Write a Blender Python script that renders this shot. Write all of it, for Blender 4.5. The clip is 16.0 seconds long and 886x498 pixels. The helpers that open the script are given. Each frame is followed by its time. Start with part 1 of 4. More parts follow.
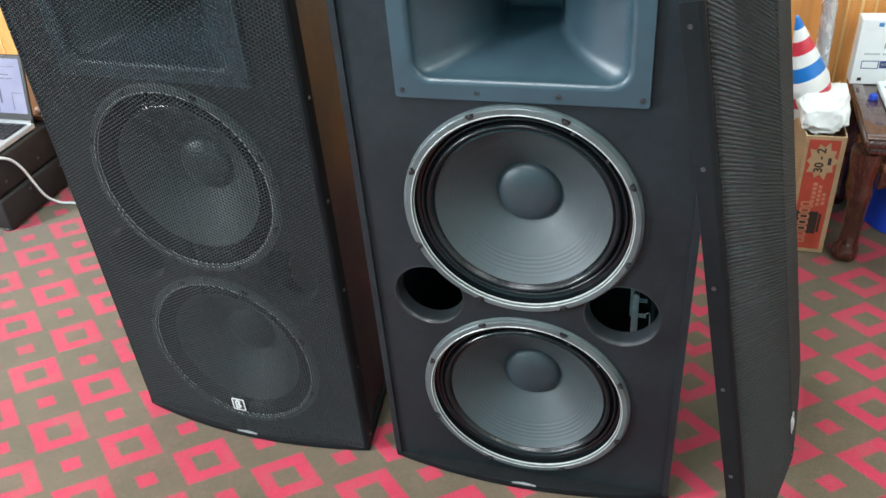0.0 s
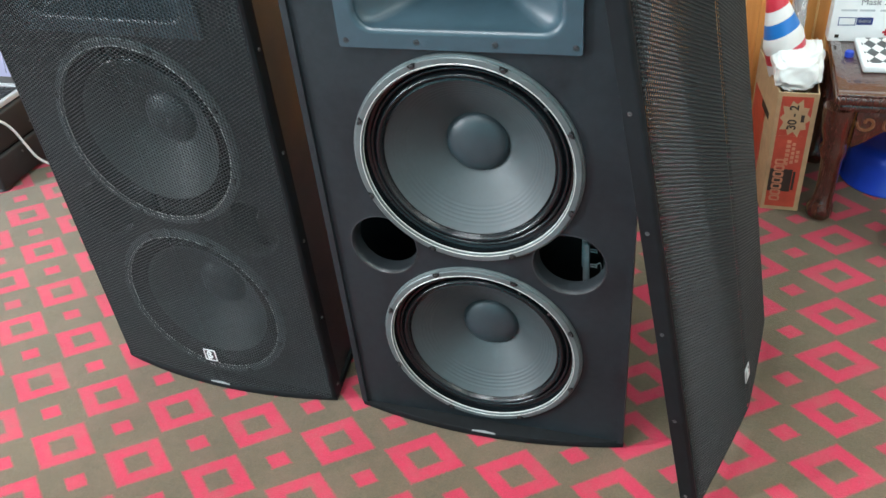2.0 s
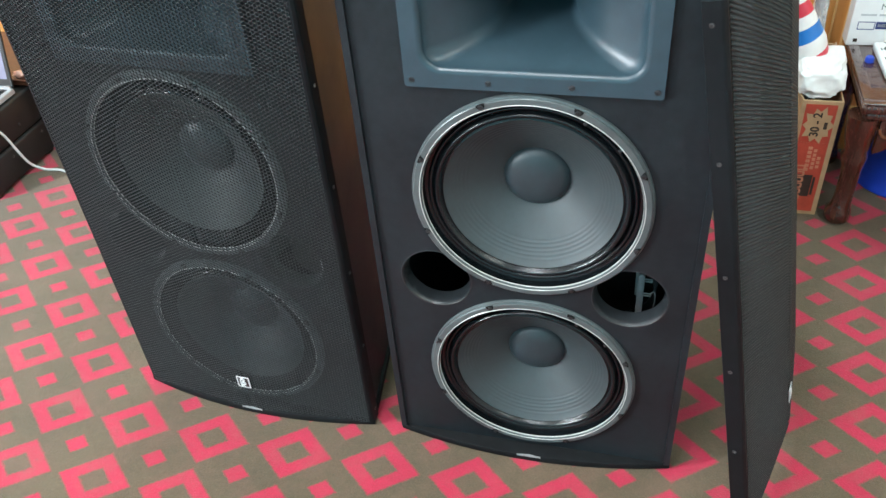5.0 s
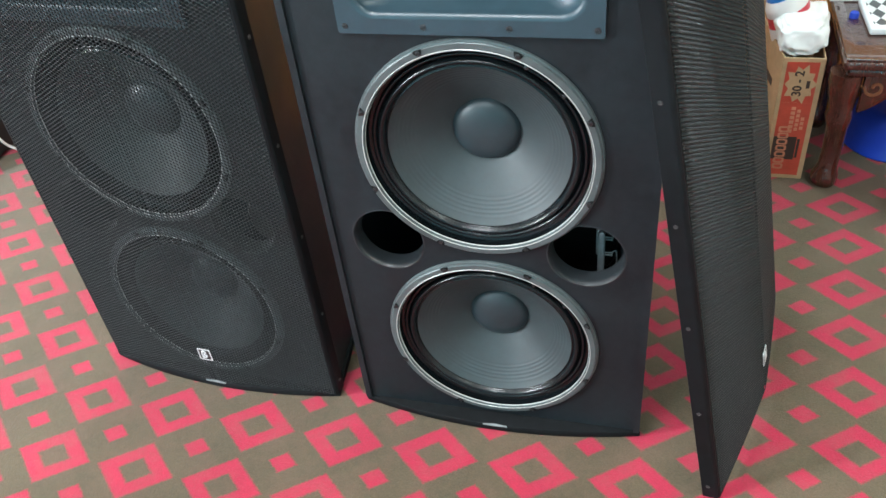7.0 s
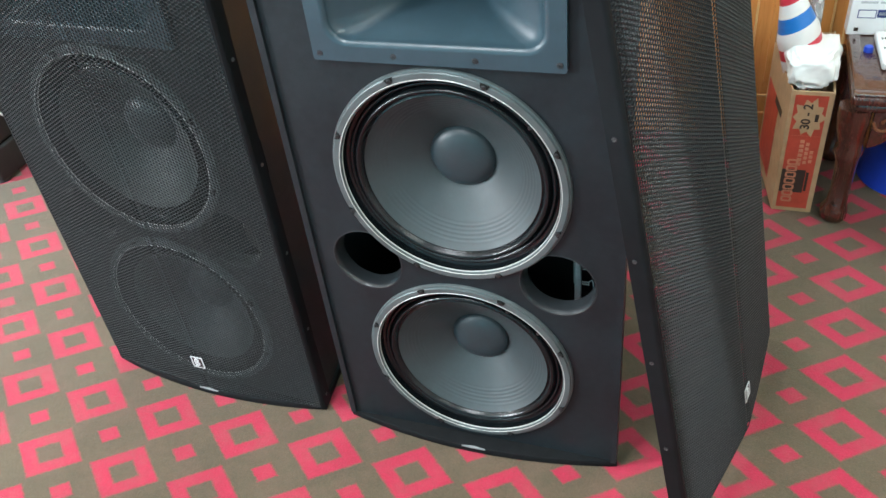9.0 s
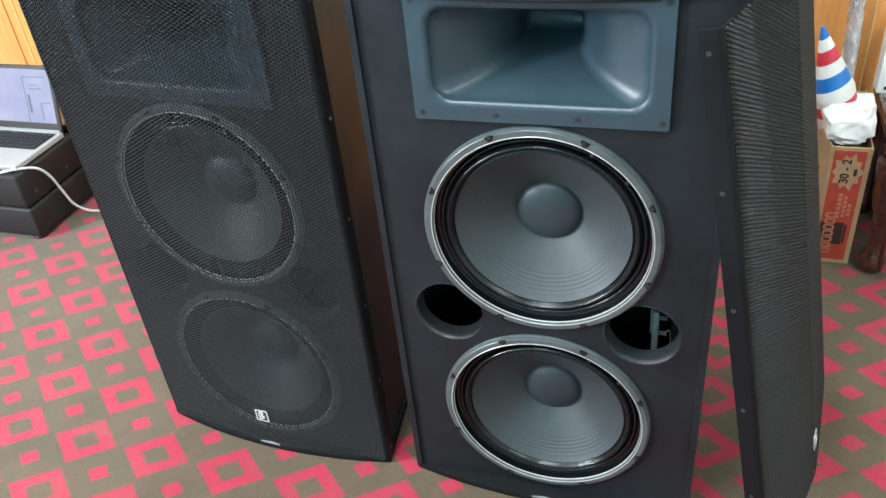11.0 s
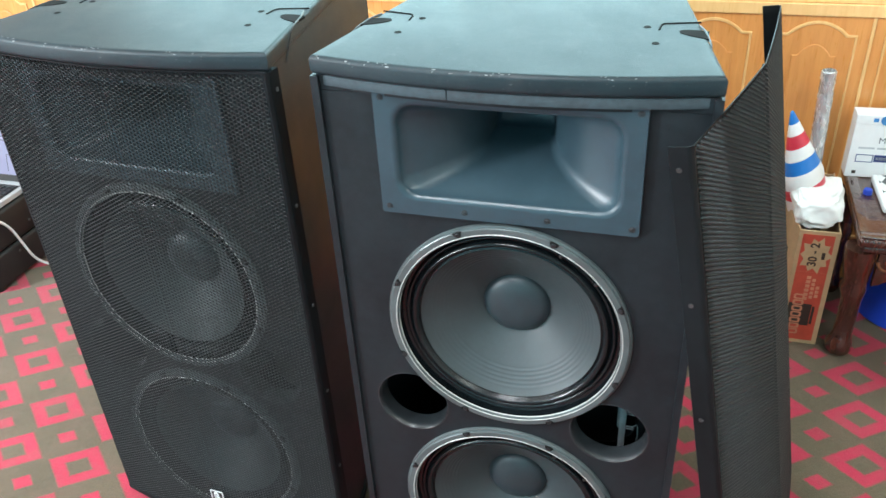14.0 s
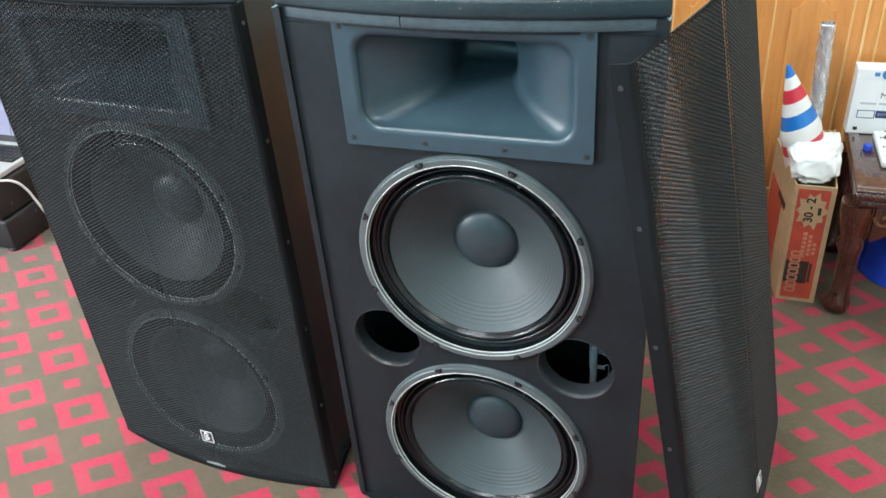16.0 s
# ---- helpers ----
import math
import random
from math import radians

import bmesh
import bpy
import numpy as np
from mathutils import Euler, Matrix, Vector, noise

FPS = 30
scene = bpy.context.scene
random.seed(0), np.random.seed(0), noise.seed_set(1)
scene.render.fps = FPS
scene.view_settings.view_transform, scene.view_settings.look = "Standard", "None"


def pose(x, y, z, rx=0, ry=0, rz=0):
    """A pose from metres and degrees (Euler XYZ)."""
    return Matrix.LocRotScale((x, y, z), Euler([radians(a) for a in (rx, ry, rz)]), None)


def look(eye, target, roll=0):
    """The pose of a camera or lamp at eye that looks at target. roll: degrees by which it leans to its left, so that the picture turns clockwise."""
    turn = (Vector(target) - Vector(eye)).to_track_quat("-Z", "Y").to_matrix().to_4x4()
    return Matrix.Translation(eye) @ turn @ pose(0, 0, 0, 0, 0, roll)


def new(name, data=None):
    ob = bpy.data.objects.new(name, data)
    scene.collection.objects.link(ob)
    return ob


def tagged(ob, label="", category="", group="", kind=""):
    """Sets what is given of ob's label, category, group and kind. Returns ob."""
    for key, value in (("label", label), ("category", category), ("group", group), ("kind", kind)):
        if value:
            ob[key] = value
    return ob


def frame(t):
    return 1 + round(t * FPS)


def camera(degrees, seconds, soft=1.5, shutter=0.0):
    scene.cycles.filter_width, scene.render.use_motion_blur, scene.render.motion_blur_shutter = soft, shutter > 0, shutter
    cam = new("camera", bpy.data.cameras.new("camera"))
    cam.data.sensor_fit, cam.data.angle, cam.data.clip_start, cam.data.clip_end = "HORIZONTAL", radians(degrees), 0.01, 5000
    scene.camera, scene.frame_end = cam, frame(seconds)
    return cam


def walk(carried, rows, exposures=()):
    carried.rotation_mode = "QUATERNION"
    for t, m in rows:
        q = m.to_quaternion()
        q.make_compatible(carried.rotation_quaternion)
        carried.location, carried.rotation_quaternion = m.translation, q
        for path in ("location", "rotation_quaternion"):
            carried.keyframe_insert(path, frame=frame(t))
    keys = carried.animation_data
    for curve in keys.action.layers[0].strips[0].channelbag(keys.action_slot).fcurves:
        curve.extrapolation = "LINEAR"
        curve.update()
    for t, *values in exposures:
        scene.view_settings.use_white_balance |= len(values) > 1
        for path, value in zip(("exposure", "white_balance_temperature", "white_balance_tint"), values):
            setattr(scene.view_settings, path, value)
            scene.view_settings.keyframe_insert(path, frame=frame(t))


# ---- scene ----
cam = camera(56.3, 16.0, shutter=0.4)
PATH = [
    (0, (0.229, -1.088, 1.35), (-0.291, 0.468, 0.207), -5.2),
    (0.5, (0.257, -1.092, 1.328), (-0.278, 0.438, 0.156), -5.5),
    (1, (0.288, -1.097, 1.306), (-0.246, 0.416, 0.112), -6.4),
    (1.5, (0.32, -1.099, 1.293), (-0.218, 0.396, 0.08), -6.4),
    (2, (0.354, -1.102, 1.326), (-0.206, 0.403, 0.134), -6.3),
    (2.5, (0.339, -1.071, 1.371), (-0.236, 0.412, 0.158), -6.2),
    (3, (0.305, -1.052, 1.398), (-0.254, 0.425, 0.171), -6.4),
    (3.5, (0.264, -1.048, 1.421), (-0.268, 0.414, 0.165), -6.5),
    (4, (0.209, -1.052, 1.424), (-0.295, 0.407, 0.152), -5.3),
    (4.2, (0.184, -1.049, 1.426), (-0.308, 0.412, 0.152), -5.0),
    (6.3, (0.166, -1.054, 1.371), (-0.248, 0.452, 0.122), -6.1),
    (6.5, (0.197, -1.043, 1.362), (-0.248, 0.448, 0.106), -6.6),
    (7, (0.271, -1.022, 1.332), (-0.219, 0.436, 0.055), -7.1),
    (7.5, (0.322, -1.019, 1.312), (-0.225, 0.421, 0.036), -7.9),
    (8, (0.351, -1.018, 1.308), (-0.213, 0.405, 0.022), -6.8),
    (8.5, (0.377, -1.009, 1.324), (-0.201, 0.422, 0.052), -6.7),
    (9, (0.391, -0.991, 1.348), (-0.214, 0.453, 0.104), -7.3),
    (9.5, (0.38, -0.992, 1.361), (-0.228, 0.466, 0.134), -7.1),
    (10, (0.33, -1.013, 1.374), (-0.278, 0.477, 0.187), -6.9),
    (10.2, (0.307, -1.03, 1.379), (-0.299, 0.471, 0.203), -6.8),
    (12.3, (0.19, -1.086, 1.388), (-0.32, 0.495, 0.275), -5.2),
    (12.5, (0.19, -1.081, 1.393), (-0.315, 0.506, 0.285), -5.0),
    (13, (0.189, -1.063, 1.411), (-0.316, 0.539, 0.324), -4.7),
    (13.5, (0.192, -1.031, 1.429), (-0.324, 0.575, 0.356), -4.0),
    (14, (0.229, -1.001, 1.44), (-0.294, 0.603, 0.367), -3.4),
    (14.5, (0.3, -0.986, 1.439), (-0.245, 0.614, 0.371), -3.8),
    (15, (0.356, -0.984, 1.415), (-0.204, 0.606, 0.339), -3.7),
    (15.5, (0.367, -1.0, 1.395), (-0.242, 0.572, 0.318), -4.6),
    (16, (0.352, -1.029, 1.373), (-0.255, 0.533, 0.281), -4.8),
]
walk(cam, [(t, look(eye, target, roll)) for t, eye, target, roll in PATH])

CARPET = (0.19116, -0.00287, 0.00969, 0.15068, -0.29721, -0.10437)

# ---- world, light ----
world = bpy.data.worlds.new("world")
scene.world = world
world.use_nodes = True
wn = world.node_tree
sky = wn.nodes.new("ShaderNodeTexSky")
sky.sky_type, sky.sun_disc, sky.sun_elevation, sky.sun_rotation = "NISHITA", False, radians(40), radians(250)
wn.links.new(sky.outputs[0], wn.nodes["Background"].inputs[0])
wn.nodes["Background"].inputs[1].default_value = 0.1


def area_lamp(name, m, sx, sy, watts, colour):
    d = bpy.data.lights.new(name, "AREA")
    d.shape, d.size, d.size_y, d.energy, d.color = "RECTANGLE", sx, sy, watts, colour
    o = new(name, d)
    o.matrix_world = m
    return o


# overhead light that the glossy driver parts mirror; it has no modelled fitting
area_lamp("overhead_light", look((-0.45, -1.2, 2.60), (-0.45, -1.2, 0.0)), 0.35, 1.3, 70, (0.885, 0.950, 1.0))
# added fill with no known source, brightens the wall and things on the right
area_lamp("overhead_light", look((1.35, -0.9, 2.60), (1.35, -0.9, 0.0)), 0.35, 1.3, 33, (0.90, 1.0, 0.95))
# daylight through the window in the west wall
area_lamp("window_daylight", look((-4.15, -2.43, 2.0), (0.3, 0.1, 0.6)), 0.45, 1.2, 345, (0.90, 0.945, 1.0))
# daylight through the high window over the wainscot of the back wall
area_lamp("high_window_daylight", look((-0.3, 1.25, 1.70), (-0.3, 0.0, 1.25)), 2.4, 1.0, 62, (0.58, 0.92, 0.97))

# ---- materials ----


class Nodes:
    """A small writer for node materials."""

    def __init__(self, name):
        self.m = bpy.data.materials.new(name)
        self.m.use_nodes = True
        self.t = self.m.node_tree
        self.bsdf = self.t.nodes["Principled BSDF"]
        self.coord = self.t.nodes.new("ShaderNodeTexCoord")
        self.obj = self.coord.outputs["Object"]

    def link(self, a, b):
        self.t.links.new(a, b)

    def put(self, socket, v):
        if isinstance(v, bpy.types.NodeSocket):
            self.link(v, socket)
        else:
            socket.default_value = v

    def math(self, op, a, b=0.0, clamp=False):
        n = self.t.nodes.new("ShaderNodeMath")
        n.operation, n.use_clamp = op, clamp
        self.put(n.inputs[0], a)
        self.put(n.inputs[1], b)
        return n.outputs[0]

    def dot(self, v, c):
        n = self.t.nodes.new("ShaderNodeVectorMath")
        n.operation = "DOT_PRODUCT"
        self.put(n.inputs[0], v)
        n.inputs[1].default_value = c
        return n.outputs["Value"]

    def vec(self, v, scale):
        n = self.t.nodes.new("ShaderNodeMapping")
        self.put(n.inputs["Vector"], v)
        n.inputs["Scale"].default_value = scale
        return n.outputs[0]

    def noise(self, scale, detail=3.0, rough=0.55, vector=None, distortion=0.0):
        n = self.t.nodes.new("ShaderNodeTexNoise")
        self.put(n.inputs["Vector"], self.obj if vector is None else vector)
        n.inputs["Scale"].default_value, n.inputs["Detail"].default_value = scale, detail
        n.inputs["Roughness"].default_value, n.inputs["Distortion"].default_value = rough, distortion
        return n.outputs["Fac"]

    def ramp(self, fac, stops):
        n = self.t.nodes.new("ShaderNodeValToRGB")
        self.put(n.inputs[0], fac)
        e = n.color_ramp.elements
        while len(e) < len(stops):
            e.new(0.5)
        for k, (p, c) in enumerate(stops):
            e[k].position, e[k].color = p, (*c, 1) if len(c) == 3 else c
        return n.outputs[0]

    def grey(self, fac, lo, hi, a=0.3, b=0.7):
        n = self.t.nodes.new("ShaderNodeMapRange")
        self.put(n.inputs[0], fac)
        n.inputs[1].default_value, n.inputs[2].default_value = a, b
        n.inputs[3].default_value, n.inputs[4].default_value = lo, hi
        return n.outputs[0]

    def mix(self, fac, a, b, mode="MIX"):
        n = self.t.nodes.new("ShaderNodeMix")
        n.data_type, n.blend_type = "RGBA", mode
        self.put(n.inputs[0], fac)
        self.put(n.inputs[6], (*a, 1) if isinstance(a, tuple) else a)
        self.put(n.inputs[7], (*b, 1) if isinstance(b, tuple) else b)
        return n.outputs[2]

    def bump(self, height, strength=0.3, distance=0.001):
        n = self.t.nodes.new("ShaderNodeBump")
        n.inputs["Strength"].default_value, n.inputs["Distance"].default_value = strength, distance
        self.put(n.inputs["Height"], height)
        self.link(n.outputs[0], self.bsdf.inputs["Normal"])

    def set(self, colour=None, rough=None, metal=None, spec=None, coat=None, trans=None, emit=None, power=None):
        for key, v in (("Base Color", colour), ("Roughness", rough), ("Metallic", metal), ("Specular IOR Level", spec), ("Coat Weight", coat),
                       ("Transmission Weight", trans), ("Emission Color", emit), ("Emission Strength", power)):
            if v is not None:
                self.put(self.bsdf.inputs[key], (*v, 1) if isinstance(v, tuple) else v)
        return self


def plain(name, colour, rough=0.5, metal=0.0, vary=0.25, scale=30.0, bump=0.15, spec=0.5, coat=0.0):
    n = Nodes(name)
    lo = tuple(c * (1 - vary) for c in colour)
    hi = tuple(min(1, c * (1 + vary)) for c in colour)
    f = n.noise(scale, 4)
    g = n.noise(scale * 0.13, 2)
    n.set(n.ramp(n.math("ADD", n.math("MULTIPLY", f, 0.5), n.math("MULTIPLY", g, 0.5)), [(0.35, lo), (0.65, hi)]),
          n.grey(g, max(0.02, rough - 0.07), min(1, rough + 0.07)), metal, spec, coat)
    if bump:
        n.bump(n.noise(scale * 6, 2), bump, 0.0006)
    return n.m


def carpet_material():
    """Woven carpet: crimson lozenge rings and small lozenges on olive, a printed repeat."""
    n = Nodes("carpet")
    ax, ay, bx, by, ox, oy = CARPET
    det = ax * by - ay * bx
    wob = n.noise(260, 2)
    wob2 = n.noise(90, 2)
    jit = n.math("MULTIPLY", n.math("SUBTRACT", wob, 0.5), 0.085)
    jit = n.math("ADD", jit, n.math("MULTIPLY", n.math("SUBTRACT", wob2, 0.5), 0.03))
    u = n.math("ADD", n.dot(n.obj, (by / det, -bx / det, 0)), -(ox * by - oy * bx) / det)
    v = n.math("ADD", n.dot(n.obj, (-ay / det, ax / det, 0)), -(-ox * ay + oy * ax) / det)

    def lozenge(shift):
        a = n.math("ABSOLUTE", n.math("SUBTRACT", n.math("FRACT", n.math("ADD", u, 0.5 + shift)), 0.5))
        b = n.math("ABSOLUTE", n.math("SUBTRACT", n.math("FRACT", n.math("ADD", v, 0.5 + shift)), 0.5))
        return n.math("ADD", n.math("ADD", a, b), jit)

    d, s = lozenge(0.0), lozenge(0.5)
    ring = n.math("MULTIPLY", n.grey(d, 1, 0, 0.422, 0.472), n.grey(d, 0, 1, 0.178, 0.228))
    red = n.math("MAXIMUM", ring, n.grey(s, 1, 0, 0.134, 0.178))
    pile = n.math("ADD", n.math("MULTIPLY", n.noise(700, 2), 0.45), n.math("MULTIPLY", n.noise(240, 3, 0.7), 0.55))
    patch = n.math("ADD", n.math("MULTIPLY", n.noise(5, 4), 0.6), n.math("MULTIPLY", n.noise(70, 3, 0.7), 0.4))
    tuft = n.math("ADD", n.math("MULTIPLY", pile, 0.6), n.math("MULTIPLY", patch, 0.4))
    reds = n.ramp(tuft, [(0.36, (0.250, 0.0050, 0.0250)), (0.64, (0.500, 0.0112, 0.0530))])
    olive = n.ramp(tuft, [(0.36, (0.041, 0.0320, 0.0150)), (0.64, (0.122, 0.084, 0.044))])
    base = n.mix(red, olive, reds)
    wear = n.grey(n.noise(11, 5, 0.65), 0.0, 0.30, 0.45, 0.75)
    base = n.mix(wear, base, (0.19, 0.098, 0.069))
    spots = n.grey(n.noise(38, 3, 0.6), 0.0, 0.45, 0.66, 0.80)
    base = n.mix(spots, base, (0.07, 0.055, 0.04))
    n.set(base, 0.95, 0.0, 0.15)
    n.bsdf.inputs["Sheen Weight"].default_value = 0.25
    n.bsdf.inputs["Sheen Roughness"].default_value = 0.6
    n.bump(n.math("ADD", pile, n.math("MULTIPLY", wob, 0.6)), 0.6, 0.002)
    return n.m


def wood_material(name, light, dark, grain=(14, 14, 1.1), rough=0.3, coat=0.3, fine=1.0, film=0.0):
    n = Nodes(name)
    v = n.vec(n.obj, grain)
    g = n.noise(2.2 * fine, 5, 0.6, v, 1.2)
    h = n.noise(16 * fine, 3, 0.6, v, 0.3)
    w = n.noise(1.3, 2)
    f = n.math("ADD", n.math("MULTIPLY", g, 0.6), n.math("ADD", n.math("MULTIPLY", h, 0.2), n.math("MULTIPLY", w, 0.2)))
    n.set(n.ramp(f, [(0.32, dark), (0.68, light)]), n.grey(h, rough - 0.05, rough + 0.1), 0.0, 0.5, coat)
    if film:
        n.bump(n.noise(34, 4, 0.6, distortion=1.5), film, 0.006)
    else:
        n.bump(h, 0.08, 0.0006)
    return n.m


def cabinet_paint(name, pale):
    """Black textured cabinet paint with scuffs and dust."""
    n = Nodes(name)
    grain = n.noise(420, 3, 0.6)
    blot = n.noise(7, 4, 0.6)
    dust = n.grey(n.noise(24, 5, 0.7), 0.0, 0.10, 0.52, 0.78)
    c = n.ramp(blot, [(0.35, (0.0070 * pale, 0.0148 * pale, 0.0185 * pale)), (0.65, (0.0106 * pale, 0.0212 * pale, 0.0258 * pale))])
    c = n.mix(dust, c, (0.12, 0.115, 0.11))
    c = n.mix(n.grey(n.noise(190, 2, 0.5), 0.0, 0.5, 0.70, 0.78), c, (0.22, 0.23, 0.23))
    n.set(c, n.grey(blot, 0.44, 0.56), 0.0, 0.34)
    n.bump(grain, 0.35, 0.0012)
    return n.m


def cone_material():
    n = Nodes("pulp_cone")
    f = n.noise(140, 3)
    g = n.noise(12, 3)
    n.set(n.ramp(n.math("ADD", n.math("MULTIPLY", f, 0.5), n.math("MULTIPLY", g, 0.5)), [(0.35, (0.0150, 0.0245, 0.0270)), (0.65, (0.0250, 0.0375, 0.0405))]), n.grey(f, 0.52, 0.62), 0.0, 0.65)
    n.bump(f, 0.10, 0.0006)
    return n.m


M_CARPET = carpet_material()
M_ORANGE = wood_material("orange_varnished_wood", (0.76, 0.345, 0.105), (0.58, 0.225, 0.055))
M_TRIM = wood_material("pale_varnished_trim", (0.86, 0.56, 0.25), (0.74, 0.42, 0.15))
M_CARVED = wood_material("dark_carved_wood", (0.085, 0.024, 0.013), (0.026, 0.008, 0.006), rough=0.20, coat=1.0, film=0.55)
M_BROWN = wood_material("brown_wood", (0.12, 0.045, 0.022), (0.05, 0.018, 0.010), rough=0.35)
M_PAINT = cabinet_paint("cabinet_paint", 1.0)
# same paint a tenth lighter: light falling on the top put into the colour
M_PAINT_LIT = cabinet_paint("lit_cabinet_paint", 1.1)
M_BAFFLE = plain("black_baffle", (0.0088, 0.0124, 0.0148), 0.46, vary=0.3, scale=60, bump=0.3, spec=0.28)
M_HORN = plain("moulded_horn_plastic", (0.022, 0.043, 0.055), 0.36, vary=0.12, scale=50, bump=0.08)
M_FRAME = plain("grey_cast_frame", (0.082, 0.100, 0.102), 0.34, 0.3, vary=0.2, scale=40, bump=0.15)
# lip far paler than the frame: the highlight it catches is in the colour
M_LIP = plain("highlit_frame_lip", (0.58, 0.59, 0.56), 0.34, 0.2, vary=0.1, scale=40, bump=0.0)
M_SURROUND = plain("doped_surround", (0.0040, 0.0058, 0.0068), 0.15, vary=0.3, scale=60, bump=0.9, spec=0.36)
M_CONE = cone_material()
M_CAP = plain("dust_cap_paper", (0.018, 0.030, 0.035), 0.48, vary=0.12, scale=60, bump=0.1)
# near-black that puts the shade of recesses into the colour, without cutting them
M_RECESS_SHADE = plain("recess_shade", (0.011, 0.011, 0.011), 0.9, vary=0.2, bump=0, spec=0.1)
M_PORT = plain("port_tube_plastic", (0.013, 0.016, 0.018), 0.38, vary=0.2, scale=50, bump=0.1)
M_SCREW = plain("dark_steel_screw", (0.05, 0.05, 0.052), 0.32, 0.8, vary=0.2, bump=0)
M_FOAM = plain("grey_gasket_strip", (0.027, 0.042, 0.050), 0.75, vary=0.3, scale=90, bump=0.5)
M_MESH = plain("black_coated_steel_mesh", (0.0098, 0.0120, 0.0126), 0.43, 0.0, vary=0.2, scale=50, bump=0, spec=0.42)
M_MESH_FRAME = plain("black_coated_steel", (0.0058, 0.0072, 0.0082), 0.5, 0.0, vary=0.3, scale=40, bump=0.15, spec=0.15)
M_SILVER = plain("silver_badge", (0.60, 0.62, 0.62), 0.35, 0.2, vary=0.1, bump=0)
M_BLACK = plain("black_plastic", (0.012, 0.012, 0.012), 0.4, vary=0.3, bump=0.1)
M_RIVET = plain("dull_steel_rivet", (0.07, 0.07, 0.07), 0.35, 0.6, vary=0.2, bump=0)
M_BASKET = plain("pale_basket_metal", (0.36, 0.39, 0.40), 0.4, 0.3, vary=0.2, scale=60, bump=0.1)
M_MATTE = plain("matte_black_paint", (0.0060, 0.0068, 0.0075), 0.7, vary=0.3, scale=60, bump=0.3, spec=0.12)
# pale grey for worn paint and for the sparkle painted on the top edge
M_WORN_GLINT = plain("worn_and_glint_grey", (0.20, 0.21, 0.21), 0.5, vary=0.3, scale=90, bump=0.3)

# ---- mesh helpers ----


def part(name, bm, material, parent=None, label="", smooth=None):
    """Links a bmesh as one mesh object, under parent if there is one."""
    bmesh.ops.recalc_face_normals(bm, faces=bm.faces)
    me = bpy.data.meshes.new(name)
    bm.to_mesh(me)
    bm.free()
    me.materials.append(material)
    ob = new(name, me)
    if parent:
        ob.parent = parent
    if label:
        ob["label"] = label
    if smooth is not None:
        me.shade_smooth()
        me.set_sharp_from_angle(angle=radians(smooth))
    return ob


def thing(name, label, category, m=None, group="", kind=""):
    ob = new(name)
    ob.empty_display_size = 0.05
    if m is not None:
        ob.matrix_world = m
    return tagged(ob, label, category, group, kind)


def box(x0, x1, y0, y1, z0, z1, bevel=0.0, seg=2, bm=None):
    bm = bm or bmesh.new()
    r = bmesh.ops.create_cube(bm, size=1, matrix=Matrix.Translation(((x0 + x1) / 2, (y0 + y1) / 2, (z0 + z1) / 2)) @ Matrix.Diagonal((x1 - x0, y1 - y0, z1 - z0, 1)))
    if bevel:
        es = {e for v in r["verts"] for e in v.link_edges}
        bmesh.ops.bevel(bm, geom=list(es), offset=bevel, segments=seg, profile=0.5, affect="EDGES", clamp_overlap=True)
    return bm


def prism(outline, z0, z1, bevel=0.0, seg=3, m=None):
    """A plate with the given (x, y) outline, from z0 to z1."""
    bm = bmesh.new()
    vs = [bm.verts.new((x, y, z0)) for x, y in outline]
    f = bm.faces.new(vs)
    r = bmesh.ops.extrude_face_region(bm, geom=[f])
    bmesh.ops.translate(bm, verts=[v for v in r["geom"] if isinstance(v, bmesh.types.BMVert)], vec=(0, 0, z1 - z0))
    if bevel:
        es = [e for e in bm.edges if abs(e.verts[0].co.z - e.verts[1].co.z) < 1e-6]
        bmesh.ops.bevel(bm, geom=es, offset=bevel, segments=seg, profile=0.5, affect="EDGES", clamp_overlap=True)
    if m is not None:
        bm.transform(m)
    return bm


def lathe(profile, n=64, m=None, close=False):
    """Turns a (radius, height) profile round z."""
    bm = bmesh.new()
    rings = []
    for r, z in profile:
        if r < 1e-6:
            rings.append([bm.verts.new((0, 0, z))])
        else:
            rings.append([bm.verts.new((r * math.cos(2 * math.pi * k / n), r * math.sin(2 * math.pi * k / n), z)) for k in range(n)])
    pairs = list(zip(rings, rings[1:])) + ([(rings[-1], rings[0])] if close else [])
    for a, b in pairs:
        for k in range(n):
            q = (k + 1) % n
            if len(a) == 1 and len(b) == 1:
                continue
            if len(a) == 1:
                bm.faces.new((a[0], b[k], b[q]))
            elif len(b) == 1:
                bm.faces.new((a[k], a[q], b[0]))
            else:
                bm.faces.new((a[k], a[q], b[q], b[k]))
    if m is not None:
        bm.transform(m)
    return bm


def loft(loops, cap0=False, cap1=False, bm=None):
    """Skins closed loops of points that have the same count."""
    bm = bm or bmesh.new()
    rings = [[bm.verts.new(p) for p in l] for l in loops]
    n = len(rings[0])
    for a, b in zip(rings, rings[1:]):
        for k in range(n):
            bm.faces.new((a[k], a[(k + 1) % n], b[(k + 1) % n], b[k]))
    if cap0:
        bm.faces.new(rings[0])
    if cap1:
        bm.faces.new(rings[-1])
    return bm


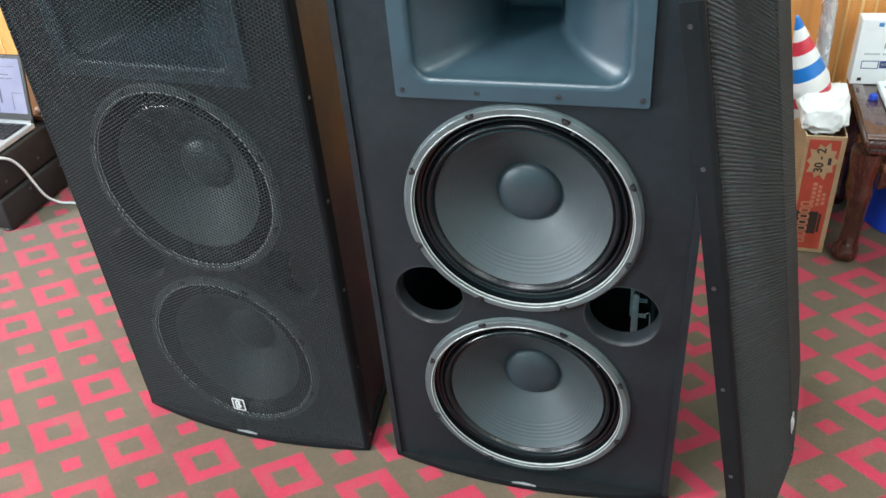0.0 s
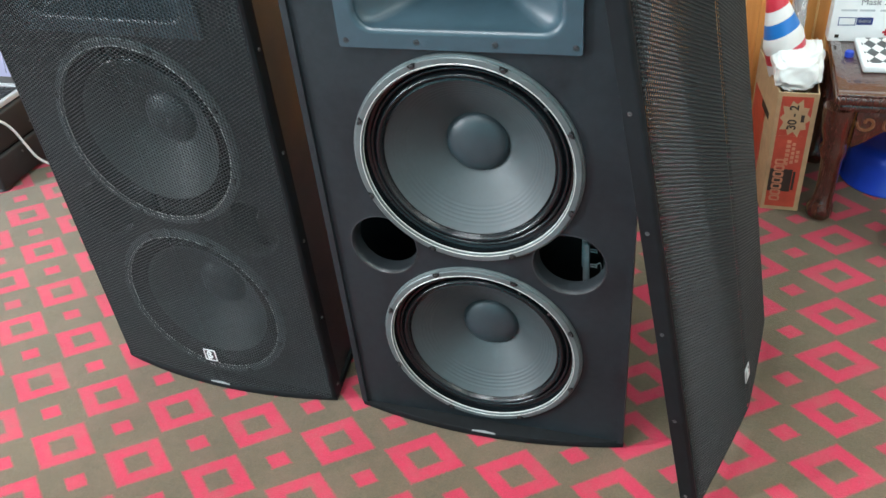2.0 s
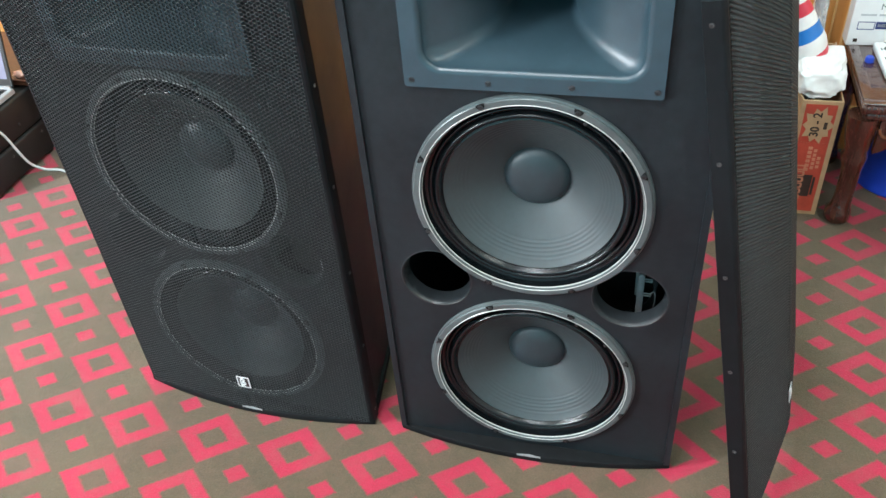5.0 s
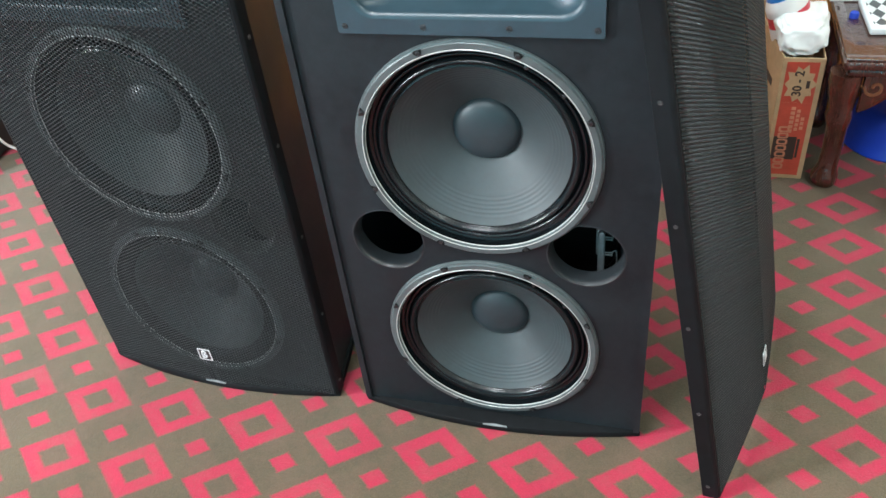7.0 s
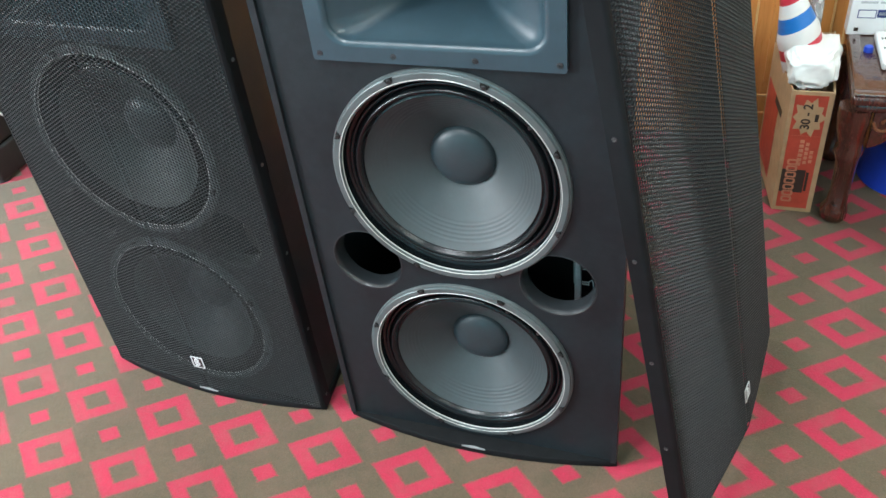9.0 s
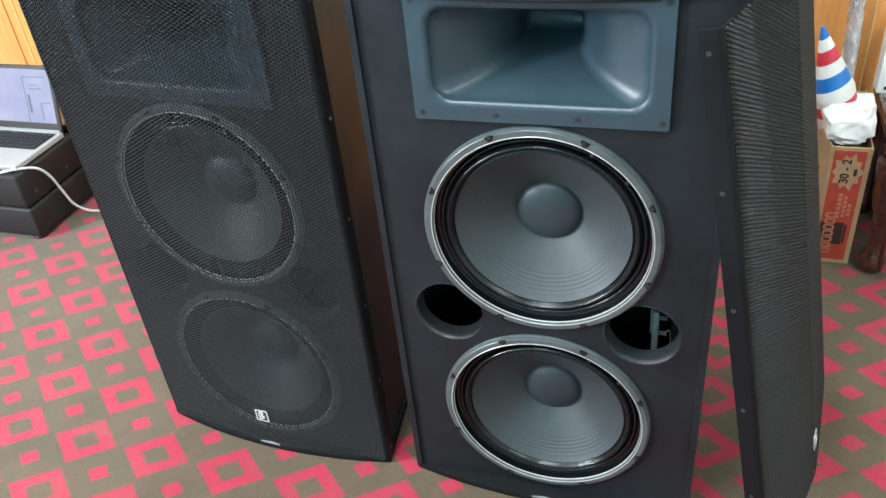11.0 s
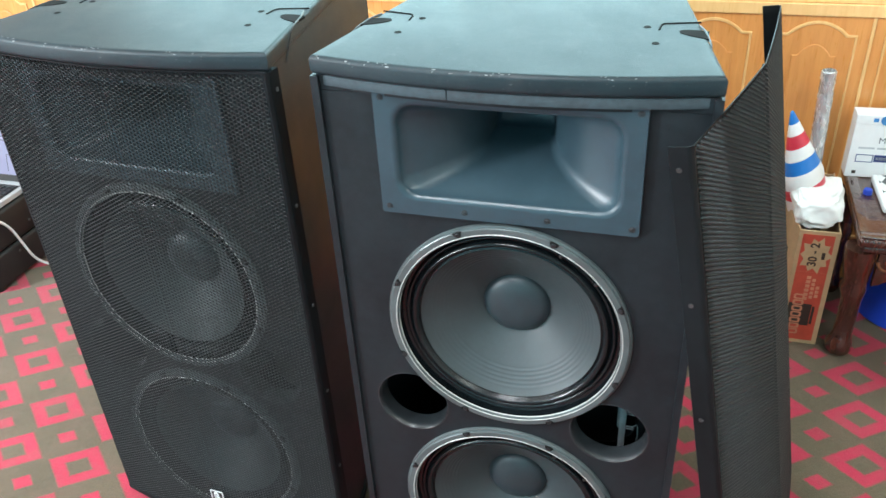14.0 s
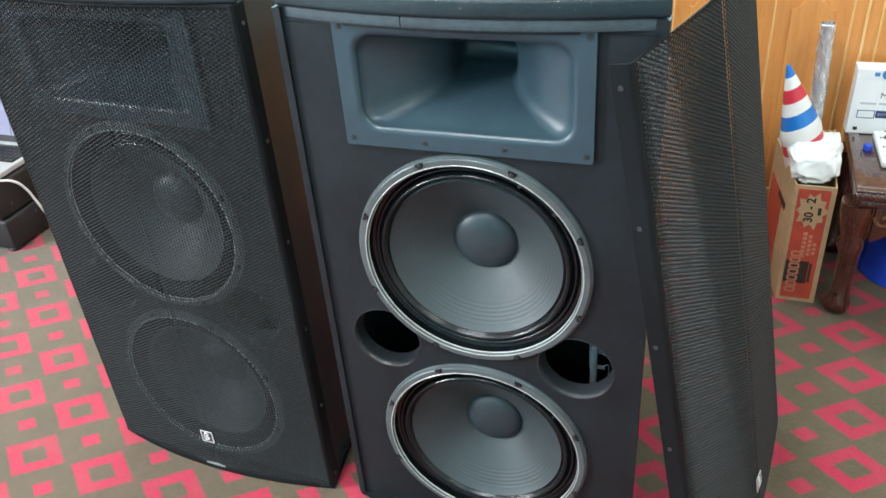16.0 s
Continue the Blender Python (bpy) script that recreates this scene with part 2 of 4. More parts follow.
def tube(points, r, n=8, bm=None):
    """A round rod along points."""
    bm = bm or bmesh.new()
    pts = [Vector(p) for p in points]
    rings = []
    up = Vector((0.13, 0.31, 0.94))
    for k, p in enumerate(pts):
        d = (pts[min(k + 1, len(pts) - 1)] - pts[max(k - 1, 0)]).normalized()
        a = d.cross(up).normalized()
        b = d.cross(a)
        rr = r(k / (len(pts) - 1)) if callable(r) else r
        rings.append([p + rr * (math.cos(2 * math.pi * q / n) * a + math.sin(2 * math.pi * q / n) * b) for q in range(n)])
    return loft(rings, True, True, bm)


def smooth_path(pts, n=8):
    """Catmull-Rom through pts."""
    p = [Vector(q) for q in pts]
    p = [2 * p[0] - p[1]] + p + [2 * p[-1] - p[-2]]
    out = []
    for k in range(1, len(p) - 2):
        for q in range(n):
            t = q / n
            out.append(0.5 * (2 * p[k] + (p[k + 1] - p[k - 1]) * t + (2 * p[k - 1] - 5 * p[k] + 4 * p[k + 1] - p[k + 2]) * t * t + (3 * p[k] - p[k - 1] - 3 * p[k + 1] + p[k + 2]) * t ** 3))
    return out + [p[-2]]


def circle(cx, cz, r, n=64):
    return [(cx + r * math.cos(2 * math.pi * k / n), cz + r * math.sin(2 * math.pi * k / n)) for k in range(n)]


def rounded(x0, x1, z0, z1, r, n=6):
    """A rounded rectangle as (x, z) points, counter-clockwise."""
    out = []
    for cx, cz, a in ((x1 - r, z1 - r, 0), (x0 + r, z1 - r, 90), (x0 + r, z0 + r, 180), (x1 - r, z0 + r, 270)):
        for k in range(n + 1):
            b = radians(a + 90 * k / n)
            out.append((cx + r * math.cos(b), cz + r * math.sin(b)))
    return out


def holed_panel(outer, holes, y0, y1):
    """An upright panel in the xz plane with holes through it, from y0 (front) to y1."""
    bm = bmesh.new()
    for y in (y0, y1):
        es = []
        for l in [outer] + holes:
            vs = [bm.verts.new((x, y, z)) for x, z in l]
            es += [bm.edges.new((vs[k], vs[(k + 1) % len(vs)])) for k in range(len(vs))]
        bmesh.ops.triangle_fill(bm, edges=es, use_beauty=True)
    for l in [outer] + holes:
        n = len(l)
        a = [bm.verts.new((x, y0, z)) for x, z in l]
        b = [bm.verts.new((x, y1, z)) for x, z in l]
        for k in range(n):
            bm.faces.new((a[k], a[(k + 1) % n], b[(k + 1) % n], b[k]))
    bmesh.ops.remove_doubles(bm, verts=bm.verts, dist=1e-5)
    return bm


def bars(parent, material, rows, m, name="print_bar"):
    """Small flat printed bars (x0, x1, z0, z1) on the plane given by m."""
    for x0, x1, z0, z1 in rows:
        bm = box(x0, x1, -0.0006, 0.0, z0, z1)
        bm.transform(m)
        part(name, bm, material, parent)


def lettering(name, text, size, material, parent, m, extrude=0.0004, bold=0.0):
    c = bpy.data.curves.new(name, "FONT")
    c.body, c.size, c.extrude, c.align_x, c.align_y, c.offset = text, size, extrude, "CENTER", "CENTER", bold
    tmp = bpy.data.objects.new(name, c)
    scene.collection.objects.link(tmp)
    dg = bpy.context.evaluated_depsgraph_get()
    me = bpy.data.meshes.new_from_object(tmp.evaluated_get(dg))
    bpy.data.objects.remove(tmp)
    me.transform(m)
    me.materials.clear()
    me.materials.append(material)
    ob = new(name, me)
    ob.parent = parent
    return ob


# ---- setting: floor, walls, ceiling ----
X0, X1, Y0, Y1, H = -4.25, 2.3, -3.0, 1.27, 2.8
bm = bmesh.new()
bmesh.ops.create_grid(bm, x_segments=2, y_segments=2, size=0.5, matrix=Matrix.Translation(((X0 + X1) / 2, (Y0 + Y1) / 2, 0)) @ Matrix.Diagonal((X1 - X0 + 0.3, Y1 - Y0 + 0.3, 1, 1)))
bm2 = box(X0 - 0.15, X1 + 0.15, Y0 - 0.15, Y1 + 0.15, -0.05, -0.001, bm=bm)
tagged(part("floor", bm, M_CARPET), "crimson and olive lozenge-patterned woven carpet", "carpet", kind="structure")
M_WALL = plain("cream_wall_paint", (0.62, 0.60, 0.55), 0.7, vary=0.06, scale=12, bump=0.2)
M_CEIL = plain("white_ceiling_paint", (0.78, 0.78, 0.77), 0.8, vary=0.04, scale=12, bump=0.2)
tagged(part("ceiling", box(X0 - 0.15, X1 + 0.15, Y0 - 0.15, Y1 + 0.15, H, H + 0.1), M_CEIL), "plain white painted ceiling", "ceiling", kind="structure")


def wall_with_window(name, axis, at, a0, a1, win, t):
    """A wall along x (axis 0) or y (axis 1) at a place, with one window opening (a, a, z, z)."""
    w0, w1, z0, z1 = win
    bm = holed_panel([(a0, 0), (a1, 0), (a1, H), (a0, H)], [[(w0, z0), (w1, z0), (w1, z1), (w0, z1)]], min(0, t), max(0, t))
    bm.transform(Matrix.Translation((0, at, 0)) if axis == 0 else Matrix(((0, 1, 0, at), (1, 0, 0, 0), (0, 0, 1, 0), (0, 0, 0, 1))))
    return tagged(part(name, bm, M_WALL), "plain painted room wall with a window opening", "wall", kind="structure")


wall_with_window("wall_north", 0, Y1, X0 - 0.15, X1 + 0.15, (-1.6, 1.0, 1.15, 2.25), 0.15)
wall_with_window("wall_west", 1, X0, Y0, Y1, (-2.73, -2.13, 1.2, 2.6), -0.15)
tagged(part("wall_east", box(X1, X1 + 0.15, Y0, Y1, 0, H), M_WALL), "plain painted room wall", "wall", kind="structure")
# unseen wall; its teal is added to cool the reflections in the black fronts
M_TEAL_BOUNCE = plain("teal_bounce_wall", (0.28, 0.58, 0.66), 0.7, vary=0.06, scale=12, bump=0.2)
tagged(part("wall_south", box(X0 - 0.15, X1 + 0.15, Y0 - 0.15, Y0, 0, H), M_TEAL_BOUNCE), "unseen room wall, coloured teal to tint reflections", "wall", kind="structure")

# wainscot of orange varnished wood along the back wall, with arched panels
WY = 1.262


def arch_outline(x0, x1, z0, z1, rise, n=10):
    """A panel outline whose head has flat shoulders and a raised arch."""
    w = x1 - x0
    pts = [(x0, z0), (x1, z0), (x1, z1)]
    for k in range(n + 1):
        s = k / n
        pts.append((x1 - w * (0.12 + 0.76 * s), z1 + rise * math.sin(math.pi * s) ** 0.8))
    return pts + [(x0, z1)]


def moulding(outline, y, r=0.005):
    pts = [(x, y, z) for x, z in outline] 
    bm = bmesh.new()
    n = len(pts)
    prof = ((-r, 0), (-r * 0.6, -r * 0.9), (r * 0.6, -r * 0.9), (r, 0))
    rings = []
    for k in range(n):
        p, a, b = (Vector(pts[q % n]) for q in (k, k - 1, k + 1))
        d = ((p - a).normalized() + (b - p).normalized()).normalized()
        side = Vector((-d.z, 0, d.x))
        rings.append([bm.verts.new(p + side * u + Vector((0, v, 0))) for u, v in prof])
    for k in range(n):
        a, b = rings[k], rings[(k + 1) % n]
        for q in range(3):
            bm.faces.new((a[q], a[q + 1], b[q + 1], b[q]))
    return bm


wains = thing("wainscot", "orange varnished wooden wainscot with arched raised panels", "wall panelling", kind="structure")
part("board", box(X0, X1, WY - 0.012, Y1 - 0.002, 0.0, 0.80), M_ORANGE, wains)
part("upper_board", box(X0, X1, WY - 0.010, Y1 - 0.002, 0.8005, 1.145), M_TRIM, wains, "pale varnished upper board")
part("top_rail", box(X0, X1, WY - 0.020, WY - 0.0125, 0.768, 0.800, 0.003), M_TRIM, wains, "pale top rail")
part("skirting", box(X0, X1, WY - 0.022, WY - 0.0125, 0.0, 0.09, 0.004), M_ORANGE, wains)
PITCH = 0.2535
k0 = math.floor((X0 - 0.19) / PITCH) + 1
for k in range(k0, int((X1 - 0.19) / PITCH)):
    xa = 0.186 + PITCH * k
    part("panel_moulding", moulding(arch_outline(xa, xa + 0.186, 0.14, 0.718, 0.033), WY - 0.0122, 0.0042), M_TRIM, wains)
    bm = prism(arch_outline(xa + 0.04, xa + 0.146, 0.18, 0.665, 0.03), 0, 0.005, 0.003, 2, Matrix(((1, 0, 0, 0), (0, 0, -1, WY - 0.0122), (0, 1, 0, 0), (0, 0, 0, 1))))
    part("raised_panel", bm, M_ORANGE, wains)
for k in range(k0, int((X1 - 0.19) / PITCH), 2):
    xa = 0.186 + PITCH * k + 0.22
    part("joint_strip", box(xa - 0.004, xa + 0.004, WY - 0.0165, WY - 0.0125, 0.091, 0.767, 0.0015), M_TRIM, wains)

# windows
M_ALU = plain("window_frame_paint", (0.70, 0.70, 0.68), 0.45, vary=0.08, bump=0.1)
glass = Nodes("window_glass")
glass.set((0.95, 0.98, 1.0), 0.02, 0.0, 0.5, trans=1.0)
M_GLASS = glass.m


def window(name, m, w, h, label):
    t = thing(name, label, "window", m, kind="structure")
    part("window_frame", holed_panel([(-w / 2, 0), (w / 2, 0), (w / 2, h), (-w / 2, h)],
         [[(-w / 2 + 0.05, 0.05), (-0.025, 0.05), (-0.025, h - 0.05), (-w / 2 + 0.05, h - 0.05)], [(0.025, 0.05), (w / 2 - 0.05, 0.05), (w / 2 - 0.05, h - 0.05), (0.025, h - 0.05)]], -0.03, 0.03), M_ALU, t)
    for s in (-1, 1):
        x0, x1 = sorted((s * 0.024, s * (w / 2 - 0.049)))
        p = part("pane", box(x0, x1, -0.003, 0.003, 0.049, h - 0.049), M_GLASS, t)
        p.visible_shadow = False
    return t


window("window_1", pose(-0.3, Y1 + 0.08, 1.15), 2.6, 1.1, "wide window with pale frame and clear panes")
window("window_2", pose(X0 - 0.08, -2.43, 1.2, 0, 0, 90), 0.60, 1.4, "narrow window with pale frame and clear panes")

# ---- loudspeakers ----
HW, TAPER, DEPTH, TALL, BOW = 0.2755, 0.185, 0.58, 1.064, 0.033


def bow(x, hw=HW, s=BOW):
    return -s * (1 - (x / hw) ** 2)


def fold(x):
    """The grille's section: two slightly bowed halves that meet in a fold at the middle."""
    u = np.abs(x) / G_W
    return -G_BOW * (0.25 * (1 - u * u) + 0.75 * (1 - u))


def plan(inset=0.0, front=True, n=24, lift=0.0):
    """The cabinet's outline from above: bowed front, sides closing towards the back."""
    hw = HW - inset
    back = hw - TAPER * DEPTH
    pts = [(-hw + 2 * hw * k / n, (bow(-hw + 2 * hw * k / n, hw) if front else 0.0) - lift) for k in range(n + 1)]
    return pts + [(back, DEPTH - inset), (-back, DEPTH - inset)]


U_Z, L_Z, P_Z, P_X = 0.632, 0.226, 0.447, 0.168
FACE = Matrix(((1, 0, 0, 0), (0, 0, -1, 0), (0, 1, 0, 0), (0, 0, 0, 1)))  # z of a turned part points out of the baffle


def woofer(parent, cz, baffle_y=0.0):
    """A fifteen-inch driver: cast frame ring, gasket, surround, ribbed pulp cone, dust cap and eight screws."""
    at = Matrix.Translation((0, baffle_y, cz)) @ FACE
    ring = lathe([(0.1935, 0.0), (0.1935, 0.0028), (0.1922, 0.0050), (0.1900, 0.0056), (0.1895, 0.0082), (0.1885, 0.0090), (0.1797, 0.0094), (0.1775, 0.0092), (0.1762, 0.0060), (0.1762, 0.0040), (0.186, -0.004), (0.186, 0.0)], 96, at, True)
    frame_ob = part("woofer", ring, M_FRAME, parent, "round woofer with grey frame and black cone", 35)
    part("rim_lip", lathe([(0.1800, 0.0092), (0.1794, 0.0098), (0.1788, 0.0097), (0.1757, 0.0048), (0.1757, 0.0036)], 96, at), M_LIP, frame_ob, "pale frame lip, its highlight put into the colour", 35)
    sur = [(0.1759, 0.0050), (0.1755, -0.0060), (0.1745, -0.0090), (0.1700, -0.0105)]
    for base, foot, wide, high in ((0.1700, -0.0105, 0.0100, 0.0045), (0.1600, -0.0090, 0.0125, 0.0068)):
        sur += [(base - wide * q / 12, foot + high * math.sin(math.pi * q / 12)) for q in range(13)]
    sur += [(0.1468, -0.0100), (0.1440, -0.0088)]
    part("surround", lathe(sur, 96, at), M_SURROUND, frame_ob, "glossy black double-rolled surround", 50)
    cone = []
    for k in range(61):
        s = k / 60
        r = 0.1455 + (0.050 - 0.1455) * s
        z = -0.010 - 0.068 * (s ** 0.92)
        if 0.10 < s < 0.40:
            z += 0.00034 * math.sin((s - 0.10) / 0.30 * 5 * 2 * math.pi)
        cone.append((r, z))
    part("cone", lathe(cone, 96, at), M_CONE, frame_ob, "dark grey pulp cone with fine ribs", 40)
    cap = [(0.0555, -0.0755)] + [(0.0545 * math.cos(a), -0.0745 + 0.019 * math.sin(a)) for a in (radians(9 * k) for k in range(1, 11))]
    cap[-1] = (0.0, cap[-1][1])
    part("dust_cap", lathe(cap, 64, at), M_CAP, frame_ob, "domed grey dust cap", 60)
    for k in range(8):
        a = radians(22.5 + 45 * k)
        m = at @ Matrix.Translation((0.1862 * math.cos(a), 0.1862 * math.sin(a), 0.0088)) @ Matrix.Rotation(a, 4, "Z")
        # a near-black plug gives the notch its shade; the ring is not cut
        well = prism([(-0.0042, -0.0030), (-0.0052, 0.0), (-0.0042, 0.0030), (-0.0008, 0.0058), (0.0032, 0.0074), (0.0036, 0.0), (0.0032, -0.0074), (-0.0008, -0.0058)], -0.0040, 0.0010, 0, m=m)
        part("screw_notch", well, M_RECESS_SHADE, frame_ob, "near-black plug for the shade in a rim cut-out")
        part("screw", lathe([(0.0040, 0), (0.0038, 0.0009), (0.0028, 0.0013), (0.0016, 0.0013), (0.0014, 0.0005), (0, 0.0005)], 12, m @ Matrix.Translation((-0.0006, 0, 0.0014))), M_SCREW, frame_ob)
    # clips between the screws
    for a in (40.0, 62.0):
        b = radians(a)
        m = at @ Matrix.Translation((0.1745 * math.cos(b), 0.1745 * math.sin(b), 0.0088))
        part("rivet", lathe([(0.0030, -0.001), (0.0028, 0.0012), (0, 0.002)], 10, m), M_SCREW, frame_ob)
    return frame_ob


def horn(parent):
    """A constant-directivity horn: flange, flared mouth down to the throat, screws."""
    xa, xb, za, zb = -0.1845, 0.1875, 0.831, 1.022
    mouth = rounded(-0.162, 0.165, 0.8535, 1.0085, 0.033)
    fl = part("horn", holed_panel(rounded(xa, xb, za, zb, 0.004, 2), [mouth], -0.008, 0.0), M_HORN, parent, "dark blue-grey moulded horn with a flared mouth", 35)
    loops = []
    rl = 0.009
    for k in range(7):
        a = radians(15 * k)
        d = rl * math.sin(a)
        loops.append([(x, -0.008 + rl * (1 - math.cos(a)), z) for x, z in rounded(-0.162 + d, 0.165 - d, 0.8535 + d, 1.0085 - d, 0.033 - 0.6 * d)])
    y_in = loops[-1][0][1]
    for k in range(1, 19):
        s = k / 18
        y = y_in + 0.140 * s
        fx = (1 - s) ** 2.0
        fz = (1 - s) ** 0.92
        hx, hz = 0.046 + (0.1545 - 0.046) * fx, 0.017 + (0.0685 - 0.017) * fz
        r = min(hz * 0.92, 0.008 + 0.0196 * (1 - s) ** 1.3)
        loops.append([(x + 0.0015, y, z) for x, z in rounded(-hx, hx, 0.931 - hz, 0.931 + hz, r)])
    part("horn_flare", loft(loops), M_HORN, fl, smooth=180)
    part("throat", loft([loops[-1], [(0.0015 + (x - 0.0015) * 0.9, y + 0.018, 0.931 + (z - 0.931) * 0.9) for x, y, z in loops[-1]]], False, True), M_HORN, fl, "shadowed horn throat", 180)
    for x, z in ((-0.173, 0.842), (-0.059, 0.842), (0.061, 0.842), (0.178, 0.842), (-0.173, 1.012), (-0.059, 1.012), (0.061, 1.012), (0.178, 1.012)):
        part("screw", lathe([(0.0056, 0.0), (0.0052, 0.0007), (0.0036, 0.0004), (0.0030, 0.0010), (0.0014, 0.0010), (0.0012, 0.0003), (0, 0.0003)], 14,
                            Matrix.Translation((x, -0.0081, z)) @ FACE @ Matrix.Scale(0.85, 4)), M_PORT, fl)
    return fl


def loudspeaker(m, label, sunk=0.0):
    t = thing("loudspeaker", label, "loudspeaker", m, group="pair of loudspeakers")
    ft, bt = 0.028, 0.020
    # shell: two sides and the back
    for s in (-1, 1):
        a, b = HW - 0.0057, HW - 0.0057 - TAPER * (DEPTH - 0.004)
        y0 = 0.0185
        o = [(s * (a - TAPER * y0), y0), (s * b, DEPTH - 0.004), (s * (b - 0.008), DEPTH - 0.004), (s * (a - TAPER * y0 - 0.008), y0)]
        part("side_panel", prism(o, bt, TALL - ft, 0.0), M_PAINT, t)
    b = HW - TAPER * DEPTH
    part("back_panel", box(-b + 0.004, b - 0.004, DEPTH - 0.022, DEPTH - 0.004, bt, TALL - ft), M_PAINT, t)
    part("top_panel", prism(plan(), TALL - ft, TALL, 0.007, 4), M_PAINT_LIT, t, "top panel with rounded bowed edge", 40)
    part("bottom_panel", prism(plan(-0.001), 0.002, bt, 0.004, 2), M_MATTE, t, "bowed bottom plate", 40)
    if not sunk:
        for s in (-1, 1):
            o = [(HW - 0.012, -0.006), (HW - 0.0005, -0.006), (HW - 0.0005, 0.0183), (HW - 0.0058, 0.0183), (HW - 0.0058, -0.0004), (HW - 0.012, -0.0004)]
            part("side_edge", prism([(s * x, y) for x, y in o], bt, TALL - ft - 0.0005), M_BAFFLE, t, "raised front edge of the side")
    # near-black strips drawn as slots in the sides, just behind the front edge
    for z0, z1 in ((0.845, 0.970), (0.585, 0.650)):
        for s in (-1, 1):
            e = HW - 0.0057
            o = [(s * (e - TAPER * 0.030 + 0.0010), 0.030), (s * (e - TAPER * 0.042 + 0.0010), 0.042), (s * (e - TAPER * 0.042 - 0.004), 0.042), (s * (e - TAPER * 0.030 - 0.004), 0.030)]
            part("side_slot", prism(o, z0, z1), M_RECESS_SHADE, t, "near-black strip for a slot in the side")
    # strip under the top edge, in two lengths
    for x0, x1 in ((-HW + 0.004, -0.073), (-0.0715, HW - 0.004)):
        n = 12
        xs = [x0 + (x1 - x0) * k / n for k in range(n + 1)]
        o = [(x, bow(x) + 0.005 + sunk) for x in xs] + [(x, bow(x) + 0.014 + sunk) for x in reversed(xs)]
        part("gasket_strip", prism(o, TALL - ft - 0.016, TALL - ft - 0.0005, 0.002, 2), M_FOAM, t, "grey gasket strip", 40)
    n = 20
    xs = [-HW + 0.0062 + (2 * HW - 0.0124) * k / n for k in range(n + 1)]
    part("top_rebate", prism([(x, bow(x) + 0.013) for x in xs] + [(xs[-1], 0.001), (xs[0], 0.001)], TALL - ft - 0.022, TALL - ft - 0.0005), M_BAFFLE, t)
    # baffle with its openings
    holes = [circle(0, U_Z, 0.180), circle(0, L_Z, 0.180), circle(-P_X, P_Z, 0.062, 40), circle(P_X, P_Z, 0.062, 40), rounded(-0.16, 0.163, 0.856, 1.006, 0.03)]
    part("baffle", holed_panel([(-HW + 0.0062, bt), (HW - 0.0062, bt), (HW - 0.0062, TALL - ft - 0.0225), (-HW + 0.0062, TALL - ft - 0.0225)], holes, 0.0, 0.018), M_BAFFLE, t)
    woofer(t, U_Z)
    woofer(t, L_Z)
    horn(t)
    for s in (-1, 1):
        prof = [(0.0650, 0.0004), (0.0632, 0.0008), (0.0608, -0.0020), (0.0590, -0.0080), (0.0580, -0.0160), (0.0576, -0.0300)]
        port = part("port", lathe(prof, 48, Matrix.Translation((s * P_X, 0, P_Z)) @ FACE), M_PORT, t, "round bass port with a flared rim", 60)
    for s in (-1, 1):
        # rigging cup in the top's edge, two sunk screws, a groove: shade as near-black pieces
        part("rigging_cup", prism([(s * (0.250 - 0.040 * math.sin(a)), 0.150 + 0.016 * math.cos(a) + 0.012 * math.sin(a)) for a in (math.pi * k / 14 for k in range(15))], TALL - 0.003, TALL + 0.0008), M_RECESS_SHADE, t, "near-black plate for the shade in a rigging recess")
        part("cup_groove", tube(smooth_path([(s * 0.238, 0.205, TALL + 0.0004), (s * 0.200, 0.196, TALL + 0.0004), (s * 0.186, 0.190, TALL + 0.0004), (s * 0.183, 0.165, TALL + 0.0002)], 5), 0.0014, 6), M_RECESS_SHADE, t)
        part("rigging_wire", tube(smooth_path([(s * 0.236, 0.190, TALL + 0.0006), (s * 0.246, 0.160, TALL + 0.0004), (s * 0.254, 0.115, TALL - 0.004), (s * 0.2600, 0.085, TALL - 0.026), (s * 0.2630, 0.070, TALL - 0.040)], 5), 0.0016, 6), M_BLACK, t, "bent black rigging wire")
        for x, y in ((0.182, 0.109), (0.166, 0.177)):
            part("screw", lathe([(0.0055, 0.0), (0.0050, 0.0006), (0, 0.0006)], 14, Matrix.Translation((s * x, y, TALL))), M_RECESS_SHADE, t)
    # metal basket of the lower driver, seen through the port
    part("driver_basket", box(0.1745, 0.1835, 0.094, 0.099, 0.372, 0.475, 0.002), M_BASKET, t, "pale metal driver basket arm")
    part("basket_arm", prism(rounded(0.1790, 0.1905, 0.335, 0.434, 0.0054, 5), 0.080, 0.089, 0.002, 2, Matrix(((1, 0, 0, 0), (0, 0, 1, 0), (0, 1, 0, 0), (0, 0, 0, 1)))), M_BASKET, t, "pale rounded terminal bracket", 40)
    for z in (0.419, 0.385):
        for d in (0.0026, -0.0026):
            part("terminal_prong", box(0.1906, 0.2025, 0.0835, 0.0860, z + d - 0.0008, z + d + 0.0008), M_BASKET, t)
        part("terminal_tip", box(0.2026, 0.2040, 0.0830, 0.0865, z - 0.0042, z + 0.0042), M_BASKET, t)
    part("lead_wire", tube(smooth_path([(0.2100, 0.086, 0.345), (0.2115, 0.086, 0.372), (0.2095, 0.087, 0.390), (0.2040, 0.086, 0.389)], 5), 0.0010, 6), M_BASKET, t)
